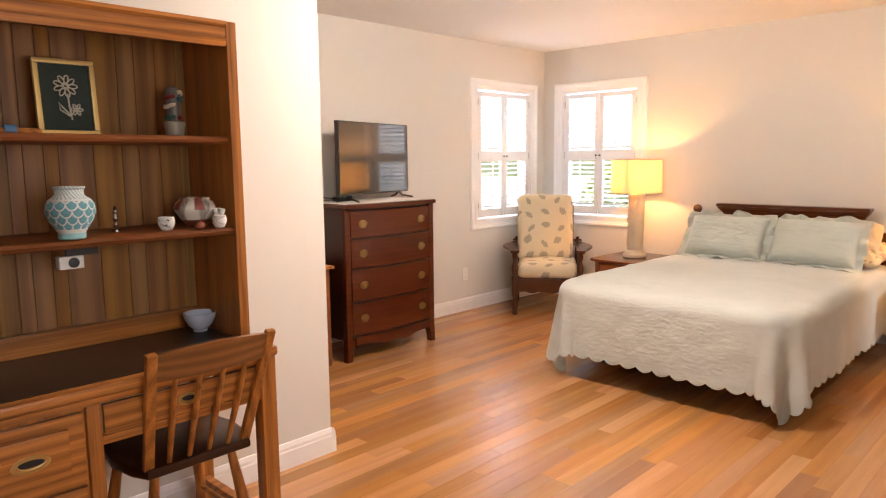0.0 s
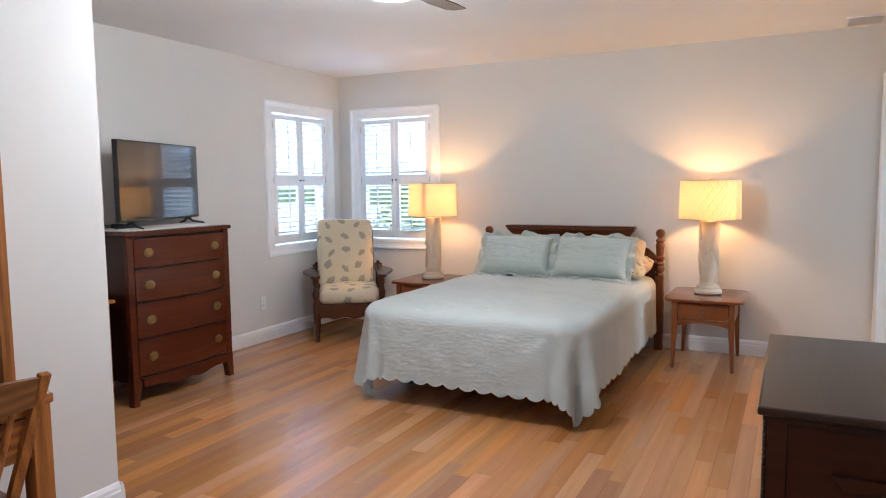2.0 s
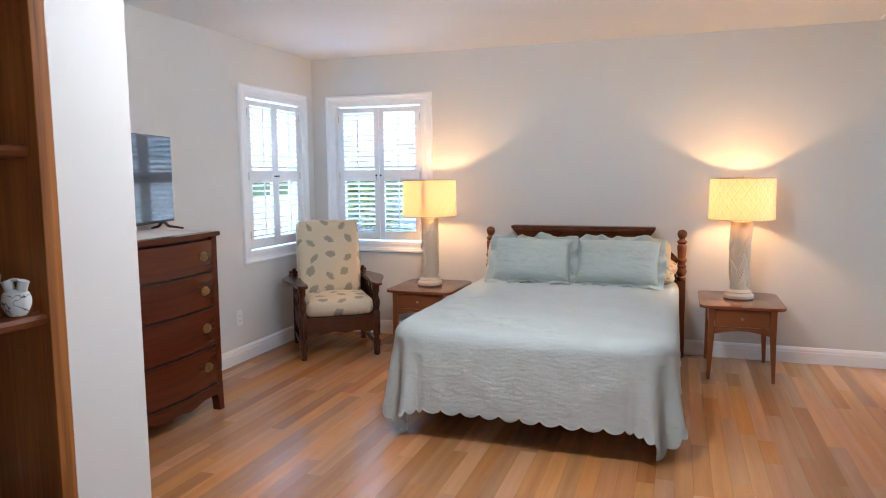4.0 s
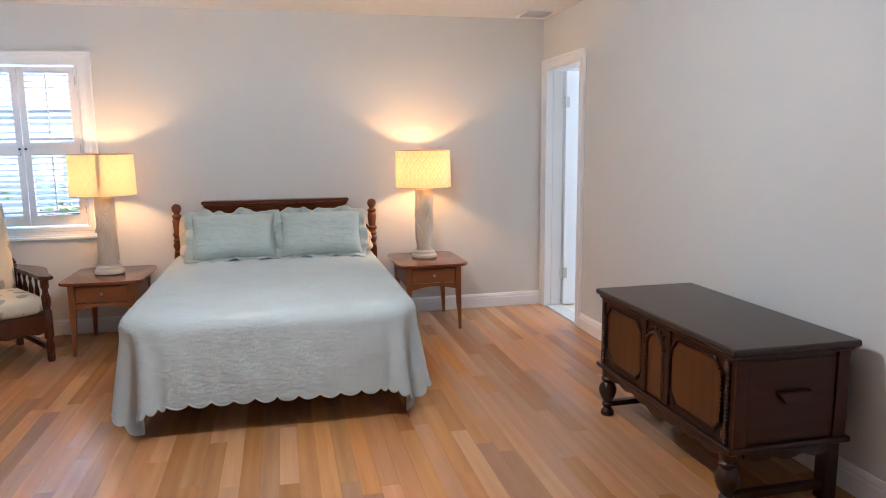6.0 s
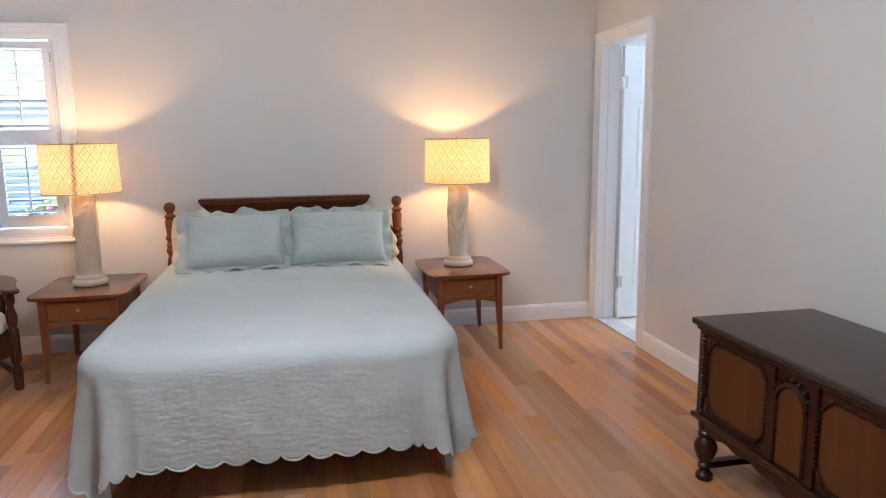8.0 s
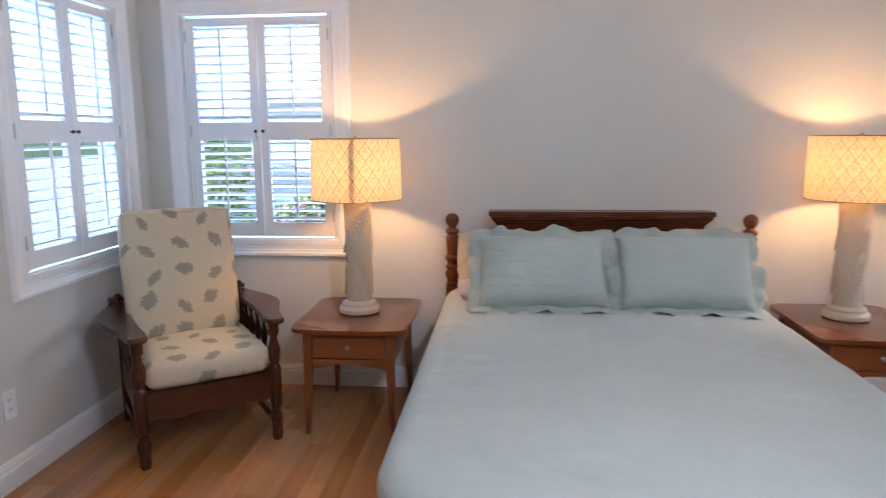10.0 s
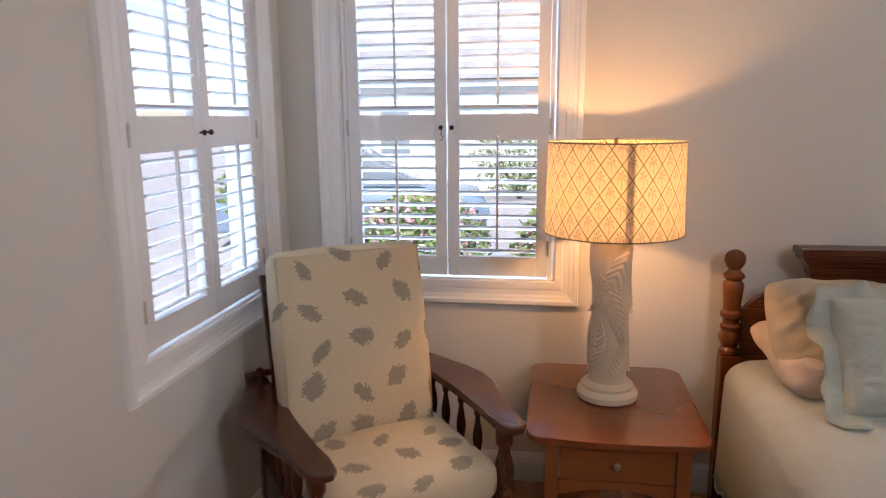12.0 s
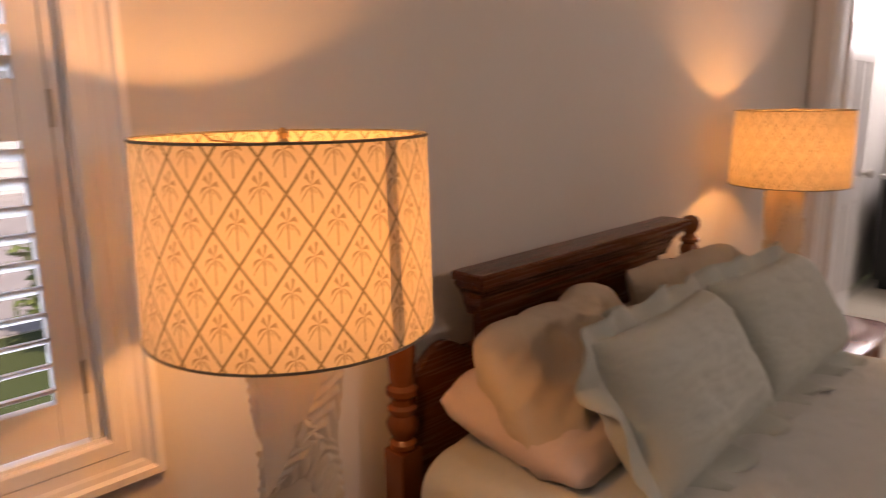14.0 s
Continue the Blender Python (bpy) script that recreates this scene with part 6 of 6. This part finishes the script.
part("handle", tube([(-0.014 - 0.009 * math.sin(math.pi * k / 8), 0, 0.011 + 0.007 * math.cos(math.pi * k / 8)) for k in range(9)], 0.002, 8), TERRACOTTA, tea, smooth=True)
fig = thing("metal_figurine", -2.428, 1.375, SHELF_LO, 0, "small dark silver twisted figurine", "figurine")
part("body", lathe([(0.012, 0), (0.012, 0.006), (0.006, 0.010), (0.009, 0.022), (0.005, 0.030), (0.009, 0.042), (0.005, 0.052), (0.008, 0.064), (0.004, 0.072), (0.006, 0.078), (0.001, 0.084)], 14), SILVER, fig, smooth=True)
bowl = thing("bowl", -2.466, 1.664, 0.767, 0, "small pale blue porcelain bowl on the desk", "bowl")
part("body", lathe([(0.024, 0), (0.026, 0.006), (0.022, 0.008), (0.044, 0.026), (0.056, 0.052), (0.059, 0.070), (0.056, 0.070), (0.050, 0.048), (0.036, 0.024), (0.004, 0.014)], 32, cap=False), PORCELAIN, bowl, smooth=True)
pic = thing("picture_frame", -2.471, 1.272, SHELF_HI, 90, "gilt frame holding a cream crochet flower on dark green", "picture")
tilt = pose(0, 0, 0, -6)
for x0, x1, z0, z1 in ((-0.09, 0.09, 0, 0.016), (-0.09, 0.09, 0.224, 0.240), (-0.09, -0.074, 0.016, 0.224), (0.074, 0.09, 0.016, 0.224)):
    part("frame", moved(box(x0, x1, -0.010, 0.008, z0, z1, 0.004), tilt), GILT, pic)
part("mat", moved(box(-0.074, 0.074, -0.002, 0.006, 0.016, 0.224), tilt), DARK_GREEN, pic, "dark green backing")
bm = bmesh.new()


def petal_ring(bm, cx, cz, r, count, pr):
    for k in range(count):
        a = 2 * math.pi * k / count
        x, z = cx + r * math.cos(a), cz + r * math.sin(a)
        tube([(x + pr * math.cos(a) * math.cos(b) - pr * 0.5 * math.sin(a) * math.sin(b), -0.005, z + pr * math.sin(a) * math.cos(b) + pr * 0.5 * math.cos(a) * math.sin(b)) for b in [2 * math.pi * j / 12 for j in range(13)]], 0.0022, 6, bm)
    tube([(cx + 0.006 * math.cos(b), -0.005, cz + 0.006 * math.sin(b)) for b in [2 * math.pi * j / 8 for j in range(9)]], 0.0022, 6, bm)


petal_ring(bm, 0.0, 0.155, 0.022, 9, 0.013)
petal_ring(bm, 0.026, 0.082, 0.011, 6, 0.008)
tube([(0.004, -0.005, 0.13), (0.006, -0.005, 0.09), (0.010, -0.005, 0.05)], 0.0025, 6, bm)
tube([(0.008, -0.005, 0.062), (-0.012, -0.005, 0.085), (-0.026, -0.005, 0.105), (-0.022, -0.005, 0.080), (0.006, -0.005, 0.060)], 0.0025, 6, bm)
tube([(0.008, -0.005, 0.065), (0.018, -0.005, 0.075)], 0.0022, 6, bm)
part("crochet_flower", moved(bm, tilt), CROCHET, pic, "cream crocheted flower", smooth=True)
pup = thing("painted_figurine", -2.451, 1.605, SHELF_HI, 0, "small grey figurine with red and green painted bands", "figurine")
part("base", lathe([(0.026, 0), (0.030, 0.004), (0.036, 0.045), (0.034, 0.052), (0.010, 0.056)], 20), paint("grey_clay", (0.32, 0.28, 0.23), 0.6), pup, smooth=True)
part("body", lathe([(0.020, 0.054), (0.024, 0.075), (0.022, 0.11), (0.026, 0.14), (0.020, 0.165), (0.010, 0.172)], 16), paint("dark_grey_clay", (0.13, 0.12, 0.11), 0.5), pup, smooth=True)
for k, (c, z, s) in enumerate((((0.22, 0.02, 0.02), 0.062, 1), ((0.03, 0.12, 0.08), 0.066, -1), ((0.22, 0.02, 0.02), 0.135, -1), ((0.02, 0.10, 0.11), 0.128, 1), ((0.60, 0.52, 0.40), 0.150, 1), ((0.60, 0.52, 0.40), 0.105, -1))):
    part("band", tube([(0.026 * math.cos(a), 0.026 * math.sin(a), z + 0.004 * s * math.sin(3 * a)) for a in [s * (0.2 + 0.25 * j) for j in range(11)]], 0.007, 8), paint("painted_band_%s" % "abcdef"[k], c, 0.5), pup, smooth=True)
brush = thing("pencil_bundle", -2.411, 1.082, SHELF_HI, 0, "small bundle of coloured sticks with a blue band", "sticks")
for k in range(5):
    part("stick", tube([(0.01 * (k % 3), -0.06, 0.007 + 0.006 * (k // 3)), (0.01 * (k % 3), 0.085, 0.007 + 0.006 * (k // 3))], 0.005, 8), HUTCH_OAK, brush, smooth=True)
part("band", tube([(0.010, -0.012, 0.010), (0.010, 0.020, 0.010)], 0.0165, 14), material("blue_band", 0.5, 0.0, (0.05, 0.16, 0.33)), brush, smooth=True)
sensor = thing("motion_light", -2.396, 1.217, 1.080, 90, "small white puck light with a black lens under the shelf", "light")
part("case", box(-0.036, 0.036, -0.02, 0.02, -0.018, 0.022, 0.004), WHITE_PLASTIC, sensor)
part("lens", moved(lathe([(0.016, 0), (0.015, 0.004), (0.006, 0.006)], 20), pose(0.006, -0.020, 0.002, 90)), BLACK, sensor, smooth=True)
part("bracket", box(-0.01, 0.085, -0.006, 0.010, 0.0222, 0.0580, 0.001), BLACK, sensor)

# ---- fan, vent, outlet ----
LIT_DOME = material("lit_fan_dome", 0.4)
LIT_DOME.node_tree.nodes["Principled BSDF"].inputs["Emission Color"].default_value = (1.0, 0.96, 0.90, 1)
LIT_DOME.node_tree.nodes["Principled BSDF"].inputs["Emission Strength"].default_value = 2.2


def ceiling_fan():
    ob = thing("ceiling_fan", -1.80, 3.23, 2.195, 0, "dark ceiling fan with a lit white dome", "ceiling fan")
    part("dome", lathe([(0.002, -0.012), (0.05, -0.010), (0.095, -0.002), (0.118, 0.014), (0.124, 0.030)], 32, cap=False), LIT_DOME, ob, "glowing white glass dome", smooth=True)
    part("motor", lathe([(0.126, 0.030), (0.132, 0.036), (0.132, 0.075), (0.110, 0.100), (0.050, 0.112), (0.020, 0.114)], 32), DARK_METAL, ob, smooth=True)
    part("canopy", lathe([(0.014, 0.110), (0.014, 0.195), (0.060, 0.205), (0.070, 0.245)], 24), DARK_METAL, ob, smooth=True)
    for a in (84, 204, 324):
        out = [(0.12, -0.045), (0.20, -0.060), (0.42, -0.085), (0.54, -0.070), (0.585, 0.03), (0.56, 0.075), (0.42, 0.082), (0.22, 0.058), (0.12, 0.045)]
        part("blade", moved(slab(out, -0.003, 0.003, "xy", 0.002), pose(0, 0, 0.056, 0, 0, a) @ pose(0, 0, 0, 9)), FAN_BLADE, ob, "dark wooden blade")


ceiling_fan()
vent = thing("ceiling_vent", 0.23, 6.085, TOP, 0, "white louvred ceiling register", "vent")
for x0, x1, y0, y1 in ((-0.125, 0.125, -0.145, -0.120), (-0.125, 0.125, 0.120, 0.145), (-0.125, -0.100, -0.120, 0.120), (0.100, 0.125, -0.120, 0.120)):
    part("frame", box(x0, x1, y0, y1, -0.010, 0, 0.003), TRIM, vent)
for k in range(10):
    part("slat", moved(box(-0.100, 0.100, -0.010, 0.010, -0.001, 0.001), pose(0, -0.108 + 0.024 * k, -0.008, 35)), TRIM, vent)
# black sheet on the ceiling paints the shade of the duct behind the slats
part("backing", box(-0.100, 0.100, -0.120, 0.120, -0.0015, 0), BLACK, vent)


def outlet(x, y, z, rz):
    ob = thing("outlet", x, y, z, rz, "white wall outlet plate", "outlet")
    part("plate", box(-0.035, 0.035, -0.006, 0, -0.058, 0.058, 0.003), WHITE_PLASTIC, ob)
    for s in (-1, 1):
        r = part("socket", slab([(0.016 * math.cos(a), 0.020 * s + 0.014 * math.sin(a)) for a in [2 * math.pi * k / 16 for k in range(16)]], -0.0075, -0.006, "xz"), WHITE_PLASTIC, ob)
        for sx in (-1, 1):
            part("slot", box(sx * 0.006 - 0.001, sx * 0.006 + 0.001, -0.0080, -0.0075, 0.020 * s - 0.005, 0.020 * s + 0.005), BLACK, r)


outlet(W, 5.121, 0.339, 90)

# ---- bathroom ----
vanity = thing("bathroom_vanity", 2.46, 5.92, 0, -90, "black bathroom vanity with a pale top", "vanity")
part("body", box(-0.40, 0.40, -0.26, 0.26, 0.08, 0.83, 0.004), BLACK, vanity)
part("plinth", box(-0.37, 0.37, -0.20, 0.25, 0, 0.08), BLACK, vanity)
part("countertop", box(-0.42, 0.42, -0.28, 0.28, 0.83, 0.86, 0.006), MARBLE, vanity, "pale marble counter")
for sx in (-1, 1):
    dd = part("door", box(sx * 0.01, sx * 0.385, -0.275, -0.26, 0.10, 0.81, 0.003), BLACK, vanity)
    part("knob", moved(lathe([(0.005, 0), (0.005, 0.012), (0.012, 0.02), (0.006, 0.026)], 12), pose(sx * 0.04, -0.275, 0.5, 90)), STEEL, dd, smooth=True)
towel = thing("hand_towel", 2.72, 6.22, 1.05, -90, "dusky purple towel hanging on the wall", "towel")
part("cloth", cushion(0.34, 0.03, 0.40, 0.0, 0.012, 6), cloth("purple_towel", (0.13, 0.09, 0.15)), towel, smooth="all")

# ---- outside ----
GRASS = material("lawn", 0.95)
gn = Nodes(GRASS)
gn.color(gn.mix(gn.noise(0.6, 5), (0.045, 0.075, 0.02), (0.10, 0.13, 0.04)))
gn.bump(gn.noise(60, 3), 0.6, 0.03)
part("ground", box(-400, 400, -400, 400, -0.8, -0.55), GRASS, None, "mown green lawn", kind="structure", category="ground")
ASPHALT = paint("driveway_concrete", (0.42, 0.41, 0.40), 0.9, 0.6, 0.15)
part("driveway", box(-60, 14, 11.8, 60, -0.56, -0.535), ASPHALT, None, "pale concrete driveway", kind="structure", category="road")
# unseen pale slab, added to bounce daylight up into the north window
part("terrace", box(-4.5, 2, 6.6, 10.0, -0.56, -0.52), ASPHALT, None, "pale concrete slab added to bounce daylight up", kind="structure", category="pavement")
part("patio", box(-60.0, -4.6, -10, 11.7, -0.56, -0.52), ASPHALT, None, "pale concrete patio", kind="structure", category="pavement")
SIDING = paint("pale_siding", (0.62, 0.64, 0.62), 0.6)
ROOF = paint("grey_shingle", (0.36, 0.36, 0.37), 0.9, 0.6, 0.2)
DARK_PANE = material("dark_window_pane", 0.06, 0.0, (0.20, 0.24, 0.27))


def house(x, y, rz, w, d, h, label):
    ob = thing("house", x, y, -0.55, rz, label, "house")
    body = part("wall", box(-w / 2, w / 2, -d / 2, d / 2, 0, h), SIDING, ob)
    n = int(h / 0.2)
    for k in range(n):
        part("siding_board", moved(box(-w / 2 - 0.02, w / 2 + 0.02, -d / 2 - 0.03, -d / 2 - 0.01, 0, 0.19), pose(0, 0, 0.2 * k)), SIDING, body)
    part("roof", slab([(-d / 2 - 0.5, h), (d / 2 + 0.5, h), (0, h + d * 0.35)], -w / 2 - 0.4, w / 2 + 0.4, "yz"), ROOF, ob, "grey shingled gable roof")
    for k in (-0.33, 0.0, 0.33):
        wn_ = part("window", box(w * k - 0.5, w * k + 0.5, -d / 2 - 0.06, -d / 2 - 0.03, 0.9, 2.3), TRIM, ob, "white-framed window")
        for zz in (0.98, 1.64):
            part("pane", box(w * k - 0.42, w * k + 0.42, -d / 2 - 0.07, -d / 2 - 0.06, zz, zz + 0.58), DARK_PANE, wn_)


house(-3.0, 27, 0, 14, 8, 3.0, "pale sided neighbouring house with a grey roof")
house(-27.0, 13.5, 90, 18, 7, 3.0, "pale sided neighbouring house close by")
for y in (4.6, 7.4):
    p = thing("porch_post", -7.4, y, -0.55, 0, "white square porch post", "post", "porch posts")
    part("shaft", box(-0.07, 0.07, -0.07, 0.07, 0, 2.9, 0.01), TRIM, p)
    part("base", box(-0.10, 0.10, -0.10, 0.10, 0, 0.15, 0.01), TRIM, p)
LEAF = material("shrub_leaf", 0.6)
ln = Nodes(LEAF)
ln.color(ln.mix(ln.random(True), (0.08, 0.13, 0.03), (0.20, 0.26, 0.08)))
BLOSSOM = material("pink_blossom", 0.7)
bn = Nodes(BLOSSOM)
bn.color(bn.mix(bn.random(True), (0.48, 0.20, 0.24), (0.70, 0.50, 0.50)))
BARK = paint("shrub_bark", (0.10, 0.075, 0.05), 0.9, 0.6, 0.2)


def shrub(x, y, r, h, flowers, seed, label):
    ob = thing("shrub", x, y, -0.55, 0, label, "shrub")
    rnd = random.Random(seed)
    bm = bmesh.new()
    for k in range(7):
        a = 2 * math.pi * k / 7 + rnd.random()
        tube([(0, 0, 0), (0.3 * r * math.cos(a), 0.3 * r * math.sin(a), 0.4 * h), (0.75 * r * math.cos(a), 0.75 * r * math.sin(a), 0.85 * h)], [0.03, 0.02, 0.006], 6, bm)
    part("stem", bm, BARK, ob)

    def sprays(count, size):
        vs, fs = [], []
        for _ in range(count):
            a, b, q = rnd.random() * 2 * math.pi, rnd.random(), rnd.random() ** 0.4
            rr = r * (0.75 + 0.35 * noise.noise(Vector((math.cos(a) * 2 + seed, math.sin(a) * 2, b * 3))))
            zz = 0.12 * h + 0.88 * h * b
            prof = math.sin(math.pi * (0.15 + 0.80 * b)) ** 0.6
            c = Vector((rr * q * prof * math.cos(a), rr * q * prof * math.sin(a), zz + 0.08 * rnd.random()))
            t = Vector((rnd.uniform(-1, 1), rnd.uniform(-1, 1), rnd.uniform(-0.6, 1))).normalized()
            s = t.orthogonal().normalized()
            i = len(vs)
            ln_ = size * rnd.uniform(0.7, 1.3)
            vs += [c - t * ln_, c + s * ln_ * 0.45, c + t * ln_, c - s * ln_ * 0.45]
            fs.append((i, i + 1, i + 2, i + 3))
        me = bpy.data.meshes.new("leaves")
        me.from_pydata([tuple(v) for v in vs], [], fs)
        return me

    me = sprays(2600, 0.05)
    me.materials.append(LEAF)
    o = tagged(new("leaves", me), kind="stuff")
    o.parent = ob
    if flowers:
        me = sprays(1300, 0.04)
        me.materials.append(BLOSSOM)
        o = tagged(new("blossoms", me), "pink blossoms", kind="stuff")
        o.parent = ob


shrub(-4.6, 10.8, 0.95, 1.15, True, 1, "pink flowering azalea shrub")
shrub(-3.0, 11.6, 0.9, 0.95, True, 2, "pink flowering azalea shrub")
shrub(-6.6, 12.0, 1.0, 1.9, False, 3, "leafy green garden shrub")
shrub(-1.6, 11.2, 0.8, 1.0, False, 4, "leafy green garden shrub")
shrub(-4.0, 20.5, 1.6, 2.0, False, 5, "tall leafy green shrub across the driveway")


def parked_car():
    ob = thing("car", -6.4, 14.6, -0.535, 8, "pale blue parked hatchback car", "car")
    paint_ = material("car_paint_blue", 0.25, 0.3, (0.22, 0.30, 0.40))
    side = [(-2.1, 0.25), (2.05, 0.25), (2.15, 0.55), (2.0, 0.80), (1.1, 0.92), (-1.9, 0.95), (-2.15, 0.6)]
    part("body", slab(side, -0.85, 0.85, "xz", 0.07, seg=3), paint_, ob, smooth=True)
    cab = [(-1.85, 0.94), (-1.45, 1.40), (0.2, 1.45), (1.15, 0.92)]
    part("cabin", slab(cab, -0.72, 0.72, "xz", 0.06, seg=3), DARK_PANE, ob, "dark glazed cabin", smooth=True)
    part("roof", box(-1.35, 0.15, -0.66, 0.66, 1.42, 1.47, 0.02), paint_, ob)
    for x in (-1.35, 1.3):
        for y in (-0.80, 0.80):
            wh = part("wheel", moved(lathe([(0.20, -0.10), (0.32, -0.09), (0.33, 0.0), (0.32, 0.09), (0.20, 0.10)], 22), pose(x, y, 0.33, 90)), BLACK, ob, "black tyre", smooth=True)
            part("rim", moved(lathe([(0.02, -0.105), (0.19, -0.10), (0.19, 0.10), (0.02, 0.105)], 18), pose(x, y, 0.33, 90)), STEEL, wh)


parked_car()
